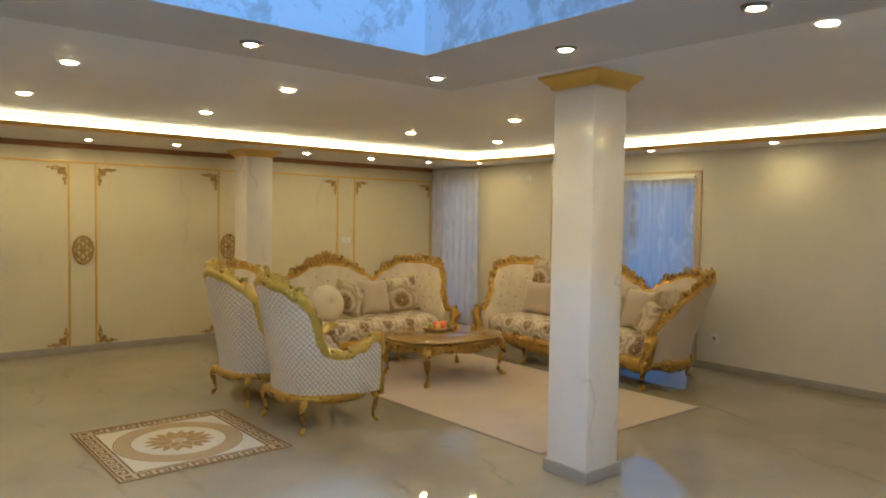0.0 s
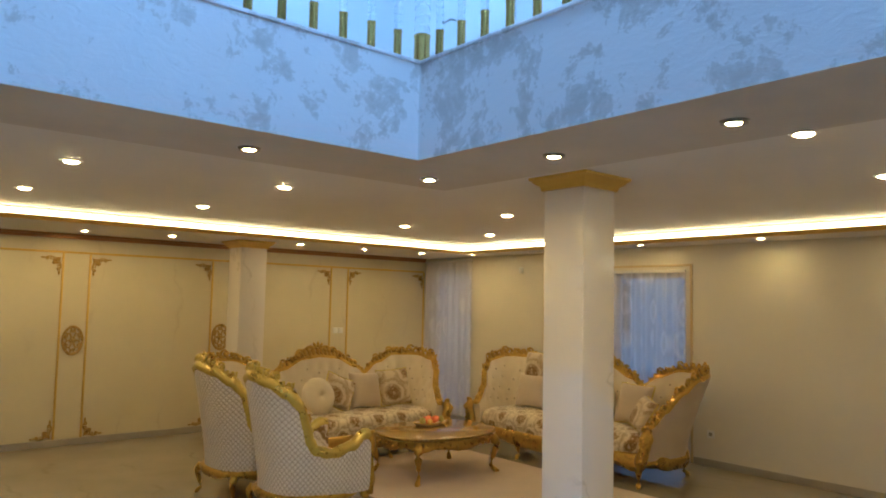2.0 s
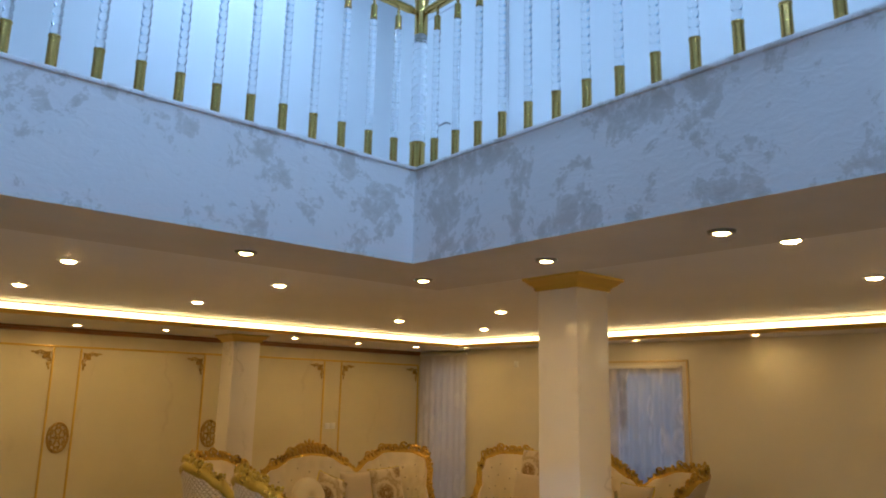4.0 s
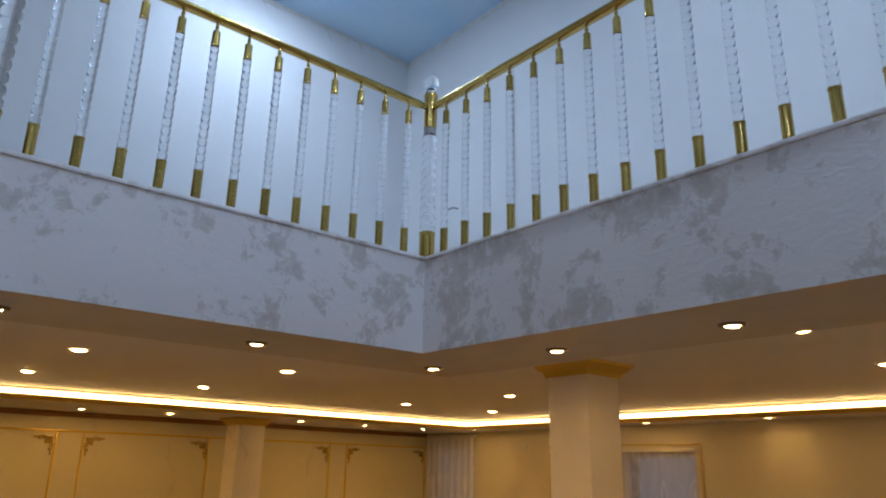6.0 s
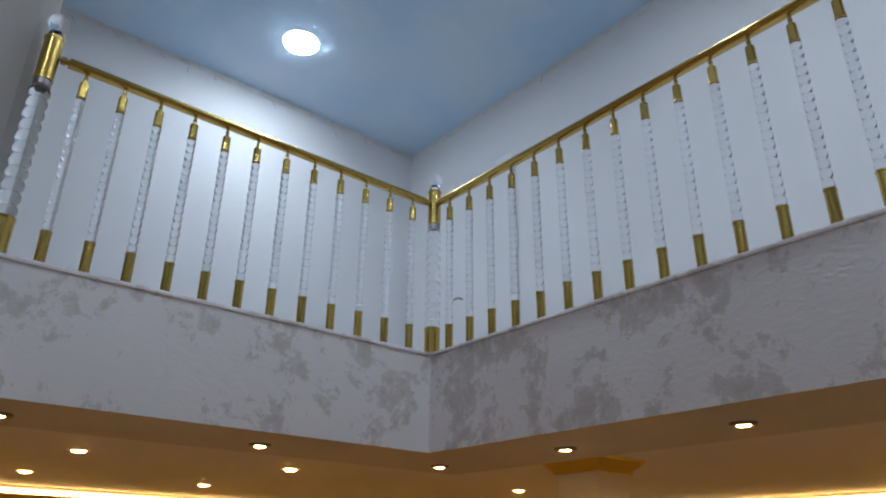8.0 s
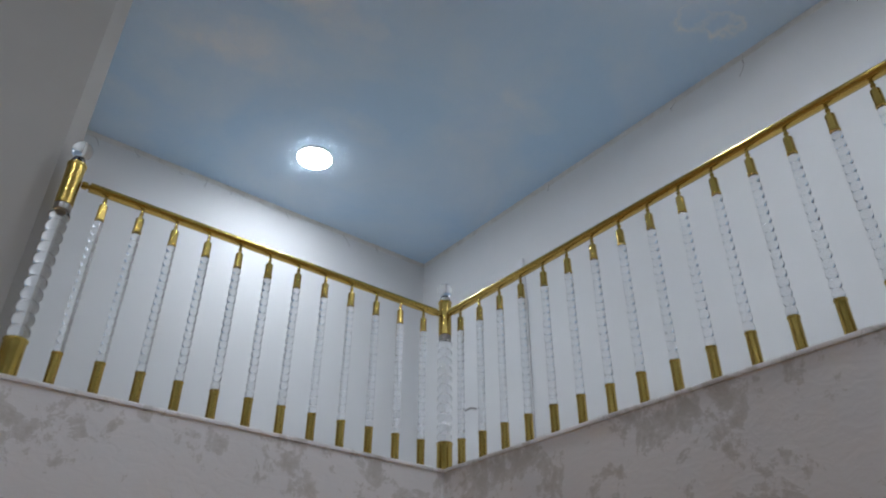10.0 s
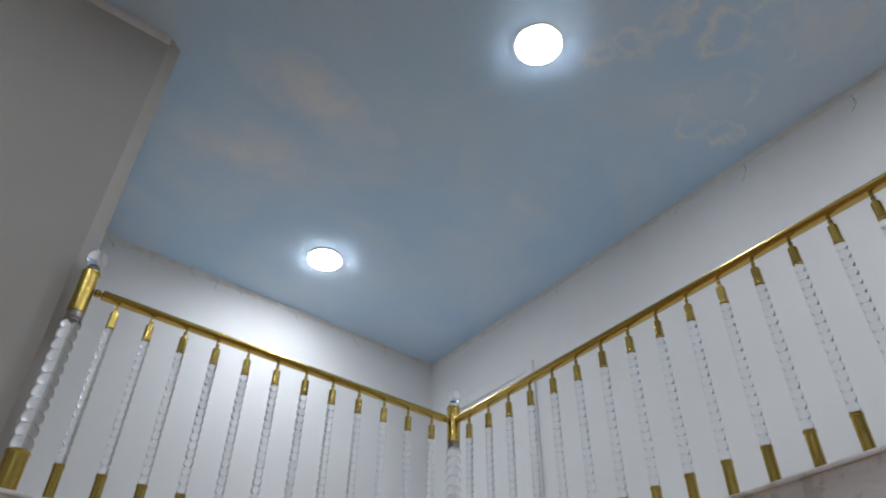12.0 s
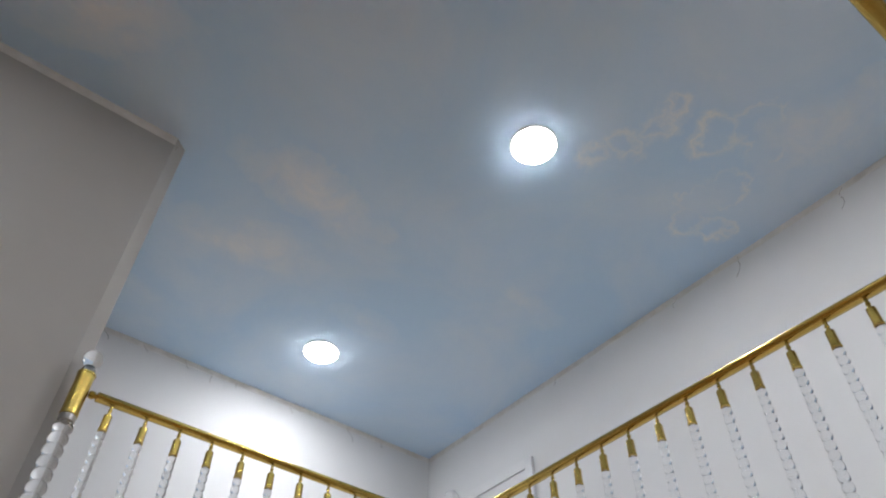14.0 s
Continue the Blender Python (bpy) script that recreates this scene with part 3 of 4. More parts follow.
def surface(bm, rows, uvs=None):
    """Quads through rows of points; uv by (row, column)."""
    vs = [[bm.verts.new(p) for p in r] for r in rows]
    layer = bm.loops.layers.uv.verify()
    for i in range(len(rows) - 1):
        for j in range(len(rows[0]) - 1):
            f = bm.faces.new((vs[i][j], vs[i + 1][j], vs[i + 1][j + 1], vs[i][j + 1]))
            if uvs:
                for loop, (a, b) in zip(f.loops, ((i, j), (i + 1, j), (i + 1, j + 1), (i, j + 1))):
                    loop[layer].uv = uvs[a][b]
    return bm


def leaf(bm, at, size, turn=0.0, axis=(0, 0, 1)):
    """A small carved knob, longer than wide."""
    g = bmesh.ops.create_icosphere(bm, subdivisions=1, radius=1.0)["verts"]
    m = Matrix.Translation(at) @ Matrix.Rotation(turn, 4, Vector(axis)) @ Matrix.Diagonal((*size, 1))
    for v in g:
        v.co = m @ v.co


def scroll(bm, at, u, w, r, turns=1.3, thick=0.012, start=0.0, n=18):
    """A carved volute in the plane of u and w."""
    u, w, at = Vector(u), Vector(w), Vector(at)
    pts, rad = [], []
    for i in range(n):
        t = i / (n - 1)
        a = start + turns * 2 * math.pi * t
        q = r * (1 - 0.78 * t)
        pts.append(at + q * (math.cos(a) * u + math.sin(a) * w))
        rad.append(thick * (1 - 0.4 * t))
    tube(pts, rad, 6, bm)


def pad(outline, profile, bm=None, wave=None, cols=False):
    """A cushion-like solid: the outline scaled by each ring's factor at its height."""
    bm = bm or bmesh.new()
    cx = sum(p[0] for p in outline) / len(outline)
    cy = sum(p[1] for p in outline) / len(outline)
    rings = []
    for k, (f, z) in enumerate(profile):
        ring = []
        for i, (x, y) in enumerate(outline):
            dz = wave(i / len(outline), k) if wave else 0.0
            ring.append(bm.verts.new((cx + (x - cx) * f, cy + (y - cy) * f, z + dz)))
        rings.append(ring)
    n = len(outline)
    for a, b in zip(rings, rings[1:]):
        for i in range(n):
            bm.faces.new((a[i], a[(i + 1) % n], b[(i + 1) % n], b[i]))
    bm.faces.new(rings[0][::-1])
    bm.faces.new(rings[-1])
    return bm


def superellipse(a, b, p=3.0, n=48, cx=0.0, cy=0.0):
    out = []
    for i in range(n):
        t = 2 * math.pi * i / n
        c, s = math.cos(t), math.sin(t)
        out.append((cx + a * math.copysign(abs(c) ** (2 / p), c), cy + b * math.copysign(abs(s) ** (2 / p), s)))
    return out


def cabriole(x, y, top, out, material, parent, knee=0.03, heavy=1.0):
    """A curved leg that bows outwards at the knee and ends in a scroll foot."""
    ox, oy = out
    rows = [(0.0, top, 0.036), (knee, top * 0.82, 0.035), (knee * 1.1, top * 0.66, 0.027), (knee * 0.3, top * 0.40, 0.018), (-0.002, top * 0.2, 0.014), (knee * 0.5, 0.045, 0.016), (knee * 1.1, 0.022, 0.022), (knee * 1.6, 0.016, 0.0155), (knee * 1.9, 0.02, 0.008)]
    bm = tube([(x + ox * o, y + oy * o, z) for o, z, r in rows], [r * heavy for o, z, r in rows], 10)
    leaf(bm, (x + ox * knee * 1.6, y + oy * knee * 1.6, top * 0.8), (0.018, 0.018, 0.045))
    return part("leg", bm, material, parent, smooth=True)


def upholstered(thing, ctrl, height, z0, back_thick, lean, buttons, outer_mat, inner_mat, frame_mat, crest, carve, n=72, rows=15, frame_r=0.026):
    """The wrap-round back with arms: inner padding, outer cover, carved top frame."""
    plan, length = resample(smooth_plan(ctrl), n)
    inner, outer, uvi, uvo, top = [], [], [], [], []
    for i, p in enumerate(plan):
        a, b = plan[max(i - 1, 0)], plan[min(i + 1, n - 1)]
        way = (b - a).normalized()
        nrm = Vector((-way.y, way.x, 0))
        s = 2 * i / (n - 1) - 1
        h = height(s)
        ri, ro, ui, uo = [], [], [], []
        for k in range(rows):
            t = k / (rows - 1)
            z = z0 + (h - z0) * t
            off = lean(s) * (max(0.0, z - z0 - 0.1) / 0.8) ** 1.3
            puff = 0.022 * math.sin(math.pi * min(1, t * 1.05)) ** 0.6
            arc = length * i / (n - 1)
            dim = 0.0
            if buttons and z > 0.5:
                row = (z - 0.56) / 0.115
                for rr in (math.floor(row), math.floor(row) + 1):
                    bz = 0.56 + rr * 0.115
                    col = arc / 0.14 - 0.5 * (rr % 2)
                    ba = (round(col) + 0.5 * (rr % 2)) * 0.14
                    d2 = (arc - ba) ** 2 + (z - bz) ** 2
                    if bz < h - 0.05:
                        dim += 0.034 * math.exp(-d2 / 0.0009)
            ri.append(p + nrm * (off - back_thick - puff + dim) + Vector((0, 0, z)))
            ro.append(p + nrm * (off + 0.012 * math.sin(math.pi * t)) + Vector((0, 0, z)))
            ui.append((arc, z))
            uo.append((arc, z))
        inner.append(ri)
        outer.append(ro)
        uvi.append(ui)
        uvo.append(uo)
        top.append((ro[-1] * 0.55 + ri[-1] * 0.45, nrm, way, s))
    bm = surface(bmesh.new(), inner, uvi)
    surface(bm, [[r[-1] for r in inner], [r[-1] for r in outer]])
    surface(bm, [inner[0], outer[0]])
    surface(bm, [outer[-1], inner[-1]])
    back = part("backrest", bm, inner_mat, thing, "buttoned cream upholstery" if buttons else "", smooth=True)
    bm = surface(bmesh.new(), [r[::-1] for r in outer], [r[::-1] for r in uvo])
    part("outer_cover", bm, outer_mat, thing, smooth=True)
    if buttons:
        me = None
        for rr in range(0, 5):
            bz = 0.56 + rr * 0.115
            for c in range(1, int(length / 0.14)):
                arc = (c + 0.5 * (rr % 2)) * 0.14
                i = int(round(arc / length * (n - 1)))
                if i >= n or bz > height(2 * i / (n - 1) - 1) - 0.07:
                    continue
                k = (bz - z0) / (height(2 * i / (n - 1) - 1) - z0) * (rows - 1)
                lo = inner[i][int(k)]
                if me is None:
                    b = bmesh.new()
                    leaf(b, (0, 0, 0), (0.013, 0.013, 0.013))
                    me = mesh_of("button", b, BUTTON, True)
                part("button", me, None, back, m=pose(*lo))
    # gilded edge with carving
    bm = tube([t[0] for t in top], [frame_r * (1.0 + 0.05 * math.sin(i * 0.9)) for i in range(n)], 8)
    part("carved_frame", bm, frame_mat, thing, "gilded carved frame", smooth=True)
    bm = bmesh.new()
    rng = random.Random(7)
    for i, (p, nrm, way, s) in enumerate(top):
        amount = carve(s)
        if amount <= 0.02:
            continue
        for q in range(2):
            side = (1 if (i + q) % 2 else -1)
            at = p + way * (0.01 * q) + nrm * (0.012 * side) + Vector((0, 0, frame_r * 0.5 + amount * 0.03 * (q + 0.5)))
            leaf(bm, at, (0.016 + 0.008 * rng.random(), 0.018, 0.024 * amount + 0.010), side * 0.7, nrm)
        if i % 4 == 1:
            scroll(bm, p + Vector((0, 0, frame_r + 0.028 * amount)), way, (0, 0, 1), 0.034 * amount + 0.008, 1.2, 0.012, 0.5 * (i % 8))
    for at, size in crest:
        i = min(n - 1, max(0, int(round((at + 1) / 2 * (n - 1)))))
        p, nrm, way, s = top[i]
        up = Vector((0, 0, 1))
        scroll(bm, p + way * size * 0.55 + up * size * 0.35, way, up, size * 0.42, 1.4, size * 0.13, 0.3)
        scroll(bm, p - way * size * 0.55 + up * size * 0.35, -way, up, size * 0.42, 1.4, size * 0.13, 0.3)
        for k in range(5):
            a = (k - 2) * 0.5
            leaf(bm, p + way * (size * 0.5 * math.sin(a)) + up * (size * (0.45 + 0.4 * math.cos(a))), (size * 0.11, size * 0.12, size * 0.28), a, nrm)
        leaf(bm, p + up * size * 0.45, (size * 0.22, size * 0.16, size * 0.22))
    tagged(part("carving", bm, frame_mat, thing, "gilded leaf and scroll carving", smooth=True), kind="stuff")
    return top, plan


def armchair():
    c = empty("armchair", "gilded wing armchair with white diamond-quilted back", "armchair", "armchairs by the table")
    ctrl = [(-0.345, -0.36), (-0.355, -0.15), (-0.335, 0.10), (-0.22, 0.28), (0.0, 0.33), (0.22, 0.28), (0.335, 0.10), (0.355, -0.15), (0.345, -0.36)]
    h = curve_of([(0, 1.12), (0.16, 1.08), (0.28, 1.0), (0.345, 0.92), (0.385, 0.78), (0.42, 0.66), (0.48, 0.58), (0.64, 0.55), (0.82, 0.59), (0.95, 0.665), (1.0, 0.66)])
    lean = curve_of([(0, 0.17), (0.3, 0.13), (0.45, 0.07), (0.65, 0.02), (1.0, 0.015)])
    carve = curve_of([(0, 1.0), (0.3, 0.7), (0.38, 0.0), (1.0, 0.0)])
    top, plan = upholstered(c, ctrl, h, 0.25, 0.07, lean, False, QUILT, DAMASK, PALEGOLD, [(0.0, 0.09), (0.16, 0.06), (-0.16, 0.06)], carve, n=104, frame_r=0.046)
    seat = superellipse(0.295, 0.345, 3.2, 44, 0, -0.09)
    part("seat", pad([(x, y - (0.06 if y < -0.2 else 0.0)) for x, y in seat], [(0.9, 0.27), (1.0, 0.29), (1.03, 0.34), (1.0, 0.40), (0.9, 0.445), (0.6, 0.462), (0.25, 0.468)]), DAMASK, c, "brown and cream brocade seat cushion", smooth=True)
    rim = superellipse(0.355, 0.365, 3.4, 56, 0, -0.02)
    part("seat_rail", pad(rim, [(0.93, 0.225), (1.0, 0.228), (1.02, 0.248), (1.0, 0.268), (0.96, 0.277)], wave=lambda t, k: (-0.022 * math.cos(8 * math.pi * t) if k < 2 else 0.0)), GOLD, c, smooth=True)
    for sx in (-1, 1):
        for sy in (-1, 1):
            cabriole(sx * 0.30, 0.275 if sy > 0 else -0.325, 0.25, (sx * 0.6, sy * 0.9), GOLD, c, 0.022, 0.85)
        bm = bmesh.new()
        scroll(bm, (sx * 0.345, -0.375, 0.645), (0, -1, 0), (0, 0, 1), 0.035, 1.5, 0.02, 1.2)
        tube([(sx * 0.345, -0.36, 0.66), (sx * 0.345, -0.385, 0.58), (sx * 0.34, -0.37, 0.44), (sx * 0.335, -0.385, 0.32), (sx * 0.325, -0.37, 0.22)], [0.028, 0.024, 0.022, 0.028, 0.032], 8, bm)
        part("arm_front", bm, GOLD, c, "gilded scroll arm front", smooth=True)
    return c


def sofa(label):
    c = empty("sofa", label, "sofa", "sofas round the table")
    ctrl = [(-1.20, -0.40), (-1.25, -0.12), (-1.24, 0.18), (-1.08, 0.37), (-0.65, 0.41), (0.0, 0.41), (0.65, 0.41), (1.08, 0.37), (1.24, 0.18), (1.25, -0.12), (1.20, -0.40)]
    h = curve_of([(0, 1.03), (0.10, 1.01), (0.24, 0.90), (0.31, 0.82), (0.42, 0.94), (0.54, 1.02), (0.65, 1.02), (0.75, 0.975), (0.82, 0.86), (0.89, 0.68), (0.965, 0.55), (1.0, 0.50)])
    lean = curve_of([(0, 0.07), (0.45, 0.10), (0.66, 0.29), (0.80, 0.26), (0.92, 0.10), (1.0, 0.02)])
    carve = curve_of([(0, 1.5), (0.22, 1.1), (0.32, 0.25), (0.42, 1.0), (0.72, 1.3), (0.88, 0.7), (1.0, 0.5)])
    top, plan = upholstered(c, ctrl, h, 0.25, 0.10, lean, True, PLAIN, TUFT, GOLD, [(0.0, 0.165), (0.10, 0.11), (-0.10, 0.11), (0.19, 0.08), (-0.19, 0.08), (0.60, 0.08), (-0.60, 0.08), (0.48, 0.06), (-0.48, 0.06)], carve, n=150, frame_r=0.040)
    seat = superellipse(1.12, 0.42, 4.5, 64, 0, -0.05)
    part("seat", pad(seat, [(0.94, 0.27), (1.0, 0.29), (1.015, 0.36), (0.995, 0.425), (0.93, 0.462), (0.6, 0.478), (0.25, 0.482)]), DAMASK, c, "brown and cream brocade seat", smooth=True)
    rim = superellipse(1.245, 0.47, 4.5, 84, 0, -0.015)
    part("seat_rail", pad(rim, [(0.95, 0.17), (1.0, 0.175), (1.01, 0.22), (1.0, 0.285), (0.97, 0.30)], wave=lambda t, k: (-0.04 * math.cos(16 * math.pi * t) if k < 2 else 0.0)), GOLD, c, "gilded scalloped seat rail", smooth=True)
    for sx in (-1, 1):
        cabriole(sx * 1.12, -0.43, 0.24, (sx * 0.5, -0.9), GOLD, c, 0.035, 1.15)
        cabriole(sx * 1.10, 0.36, 0.24, (sx * 0.5, 0.9), GOLD, c, 0.035, 1.1)
        cabriole(sx * 0.40, -0.44, 0.24, (0.0, -1.0), GOLD, c, 0.03, 1.1)
        bm = bmesh.new()
        tube([(sx * 1.20, -0.41, 0.54), (sx * 1.22, -0.45, 0.47), (sx * 1.19, -0.44, 0.36), (sx * 1.16, -0.45, 0.26), (sx * 1.13, -0.44, 0.18)], [0.042, 0.062, 0.052, 0.060, 0.046], 12, bm)
        scroll(bm, (sx * 1.205, -0.45, 0.52), (0, -1, 0), (0, 0, 1), 0.045, 1.4, 0.02, 1.0)
        for k in range(5):
            leaf(bm, (sx * 1.19, -0.50, 0.26 + 0.05 * k), (0.026, 0.014, 0.034), 0.3 * (-1) ** k, (0, 1, 0))
        part("arm_front", bm, GOLD, c, "gilded carved arm front", smooth=True)
    bm = bmesh.new()
    for k in range(9):
        x = (k - 4) * 0.045
        leaf(bm, (x, -0.475, 0.215 + 0.03 * math.cos(k - 4)), (0.022, 0.014, 0.03), 0.4 * (k - 4) / 4, (0, 1, 0))
    for sx in (-1, 1):
        scroll(bm, (sx * 0.26, -0.475, 0.23), (sx, 0, 0), (0, 0, 1), 0.05, 1.3, 0.014)
        scroll(bm, (sx * 0.75, -0.47, 0.235), (-sx, 0, 0), (0, 0, 1), 0.045, 1.3, 0.012)
    tagged(part("apron_carving", bm, GOLD, c, "gilded leaf carving on the apron", smooth=True), kind="stuff")
    return c


chair = armchair()
chair.matrix_basis = pose(3.07, 5.13, 0, 0, 0, 90)
copy_thing(chair, pose(3.04, 6.06, 0, 0, 0, 93))
couch = sofa("gilded three-seat sofa with buttoned cream back and brocade seat")
couch.matrix_basis = pose(4.5, 6.98, 0, 0, 0, 0)
copy_thing(couch, pose(6.47, 5.30, 0.0, 0, 0, -90))

# ---- cushions
def cushion(w, h, t, material, label, trim=None, round_shape=False):
    c = empty("cushion", label, "cushion", "sofa cushions")
    n = 18
    rows_f, rows_b = [], []
    for i in range(n + 1):
        rf, rb = [], []
        for j in range(n + 1):
            u, v = 2 * i / n - 1, 2 * j / n - 1
            if round_shape:
                r = max(abs(u), abs(v))
                a = math.atan2(v, u)
                x, z = r * math.cos(a), r * math.sin(a)
                d = t * (max(0.0, 1 - r ** 3)) ** 0.6 - (0.6 * t * math.exp(-(r / 0.15) ** 2))
            else:
                pinch = 1 - 0.07 * (1 - abs(u) ** 2) * abs(v) ** 3
                pinch2 = 1 - 0.07 * (1 - abs(v) ** 2) * abs(u) ** 3
                x, z = u * pinch2, v * pinch
                d = t * ((1 - u ** 4) * (1 - v ** 4)) ** 0.55
            rf.append(Vector((x * w / 2, -d, z * h / 2)))
            rb.append(Vector((x * w / 2, d, z * h / 2)))
        rows_f.append(rf)
        rows_b.append(rb)
    bm = surface(bmesh.new(), rows_f)
    surface(bm, [r[::-1] for r in rows_b])
    bmesh.ops.remove_doubles(bm, verts=bm.verts, dist=0.0005)
    part("cover", bm, material, c, smooth=True)
    if trim:
        ring = rows_f[0] + [r[-1] for r in rows_f] + rows_f[-1][::-1] + [r[0] for r in rows_f][::-1]
        pts = [p for k, p in enumerate(ring) if k == 0 or (p - ring[k - 1]).length > 1e-4]
        part("piping", tube(pts, 0.008, 6), trim, c, "twisted gold piping", smooth=True)
    return c


MEDAL = damask("medallion_brocade", (0.60, 0.52, 0.35), (0.18, 0.10, 0.02), 2.1)
cushion(0.40, 0.40, 0.075, TUFT, "round cream buttoned cushion on the sofa", round_shape=True).matrix_basis = pose(4.20, 6.87, 0.665, -18, 0, 4)
cushion(0.36, 0.36, 0.07, MEDAL, "cream brocade cushion leaning on the sofa back", PALEGOLD).matrix_basis = pose(4.50, 6.96, 0.68, -16, 22, -14)
cushion(0.42, 0.40, 0.075, PLAIN, "plain beige satin cushion with tassel corner").matrix_basis = pose(4.86, 6.98, 0.68, -16, 3, 4)
cushion(0.42, 0.42, 0.08, MEDAL, "square cushion with brown medallion and gold piping", PALEGOLD).matrix_basis = pose(5.27, 6.99, 0.69, -16, -3, -4)
cushion(0.46, 0.40, 0.075, PLAIN, "plain beige satin cushion on the sofa").matrix_basis = pose(6.55, 5.98, 0.67, -15, 0, -86)
cushion(0.44, 0.38, 0.075, MEDAL, "brown medallion cushion propped above another cushion", PALEGOLD).matrix_basis = pose(6.66, 5.97, 0.93, -14, 0, -84)
cushion(0.40, 0.40, 0.08, TUFT, "round cream cushion on the sofa", round_shape=True).matrix_basis = pose(6.60, 5.05, 0.67, -18, 0, -92)
cushion(0.42, 0.42, 0.075, PLAIN, "plain beige cushion with fringed gold top edge", PALEGOLD).matrix_basis = pose(6.58, 4.60, 0.68, -18, 0, -94)
cushion(0.40, 0.34, 0.075, MEDAL, "brocade cushion leaning against the sofa arm", PALEGOLD).matrix_basis = pose(6.40, 4.37, 0.62, -30, 6, -130)

# ---- coffee table with fruit
TX, TY, TH = 4.89, 5.76, 0.43
table = empty("coffee_table", "gilded oval coffee table with glossy amber veneer top", "coffee table", at=pose(TX, TY, 0))
edge = superellipse(0.63, 0.49, 2.4, 72)
part("tabletop", pad(edge, [(0.955, TH - 0.035), (0.985, TH - 0.03), (1.0, TH - 0.018), (0.995, TH - 0.006), (0.97, TH)]), AMBER, table, "glossy amber veneer top", smooth=False)
part("apron", pad(superellipse(0.58, 0.44, 2.5, 72), [(0.94, TH - 0.125), (1.0, TH - 0.12), (1.015, TH - 0.085), (0.99, TH - 0.05), (1.0, TH - 0.036)], wave=lambda t, k: (-0.022 * math.cos(16 * math.pi * t) if k < 2 else 0.0)), GOLD, table, "gilded carved apron", smooth=True)
part("edge_moulding", pad(superellipse(0.625, 0.485, 2.4, 72), [(0.955, TH - 0.05), (1.0, TH - 0.046), (1.008, TH - 0.04), (0.99, TH - 0.034)]), GOLD, table, smooth=True)
bm = bmesh.new()
for k in range(56):
    a = 2 * math.pi * k / 56
    c, s = math.cos(a), math.sin(a)
    x, y = 0.588 * math.copysign(abs(c) ** 0.8, c), 0.448 * math.copysign(abs(s) ** 0.8, s)
    leaf(bm, (x, y, TH - 0.088 + 0.01 * (-1) ** k), (0.02, 0.014, 0.018), a)
tagged(part("apron_carving", bm, GOLD, table, "gilded leaf carving", smooth=True), kind="stuff")
for sx in (-1, 1):
    for sy in (-1, 1):
        cabriole(sx * 0.46, sy * 0.325, TH - 0.06, (sx * 0.75, sy * 0.6), GOLD, table, 0.045, 1.3)

FRUIT = {"orange": (0.85, 0.24, 0.02), "red_apple": (0.50, 0.06, 0.03), "lemon": (0.75, 0.52, 0.05), "pear": (0.42, 0.40, 0.08)}
tray = empty("fruit_tray", "gold-rimmed cream fruit tray on the coffee table", "tray", at=pose(5.0, 5.97, TH + 0.001, 0, 0, 20))
part("plate", pad(superellipse(0.19, 0.13, 4, 40), [(0.8, 0), (0.9, 0.004), (0.99, 0.02), (1.0, 0.026), (0.95, 0.022), (0.85, 0.010), (0.5, 0.008)]), mat("cream_porcelain", (0.7, 0.62, 0.45), 0.25), tray, smooth=True)
ring = [(x, y, 0.027) for x, y in superellipse(0.19, 0.13, 4, 40)]
part("rim", tube(ring + ring[:2], 0.006, 6), GOLD, tray, "gold rim", smooth=True)
fr = random.Random(3)
for kind, dx, dy, r in (("orange", 0.02, -0.03, 0.036), ("orange", 0.085, -0.01, 0.036), ("orange", -0.05, 0.0, 0.036), ("orange", 0.03, 0.045, 0.036), ("lemon", 0.13, 0.03, 0.028), ("lemon", -0.1, -0.045, 0.028), ("pear", -0.11, 0.035, 0.032), ("pear", 0.14, -0.045, 0.03), ("red_apple", -0.03, 0.06, 0.034)):
    fm = bpy.data.materials.get(kind) or mat(kind, FRUIT[kind], 0.4)
    prof = [(r * math.sin(math.pi * k / 12) * (1 + (0.12 if kind == "pear" and k < 6 else 0)), r - r * (1.25 if kind in ("pear", "lemon") and k > 6 else 1.0) * math.cos(math.pi * k / 12)) for k in range(1, 12)]
    prof[-1] = (r * 0.18, prof[-1][1] - r * 0.04)
    w = (tray.matrix_basis @ Vector((dx, dy, 0.010)))
    f = part(kind, lathe(prof, 16), fm, smooth=True, m=pose(w.x, w.y, w.z, fr.uniform(-12, 12), fr.uniform(-12, 12), 0))
    tagged(f, {"orange": "ripe orange lying on the fruit tray", "red_apple": "shiny red apple lying on the fruit tray", "lemon": "small yellow lemon on the fruit tray", "pear": "green-yellow pear lying on the fruit tray"}[kind], "fruit", "fruit on the tray")

# ---- rug
rug = empty("rug", "plain beige short-pile rug with dark bound edge", "rug")
part("carpet", box((3.86, 3.49, 0.001), (5.86, 6.62, 0.011), 0.003), RUGMAT, rug)
part("binding", box((3.85, 3.48, 0.0005), (5.87, 6.63, 0.007), 0.002), RUGEDGE, rug, "dark bound edge")

# ---- floor medallion
MX0, MY0, MX1, MY1 = 1.462, 4.632, 2.602, 5.84
INBROWN = marble("brown_inlay", (0.17, 0.105, 0.05), (0.13, 0.08, 0.04), (0.20, 0.13, 0.06), 2.0, 0.12)
INGOLD = marble("ochre_inlay", (0.34, 0.235, 0.095), (0.26, 0.17, 0.07), (0.38, 0.27, 0.12), 2.0, 0.12)
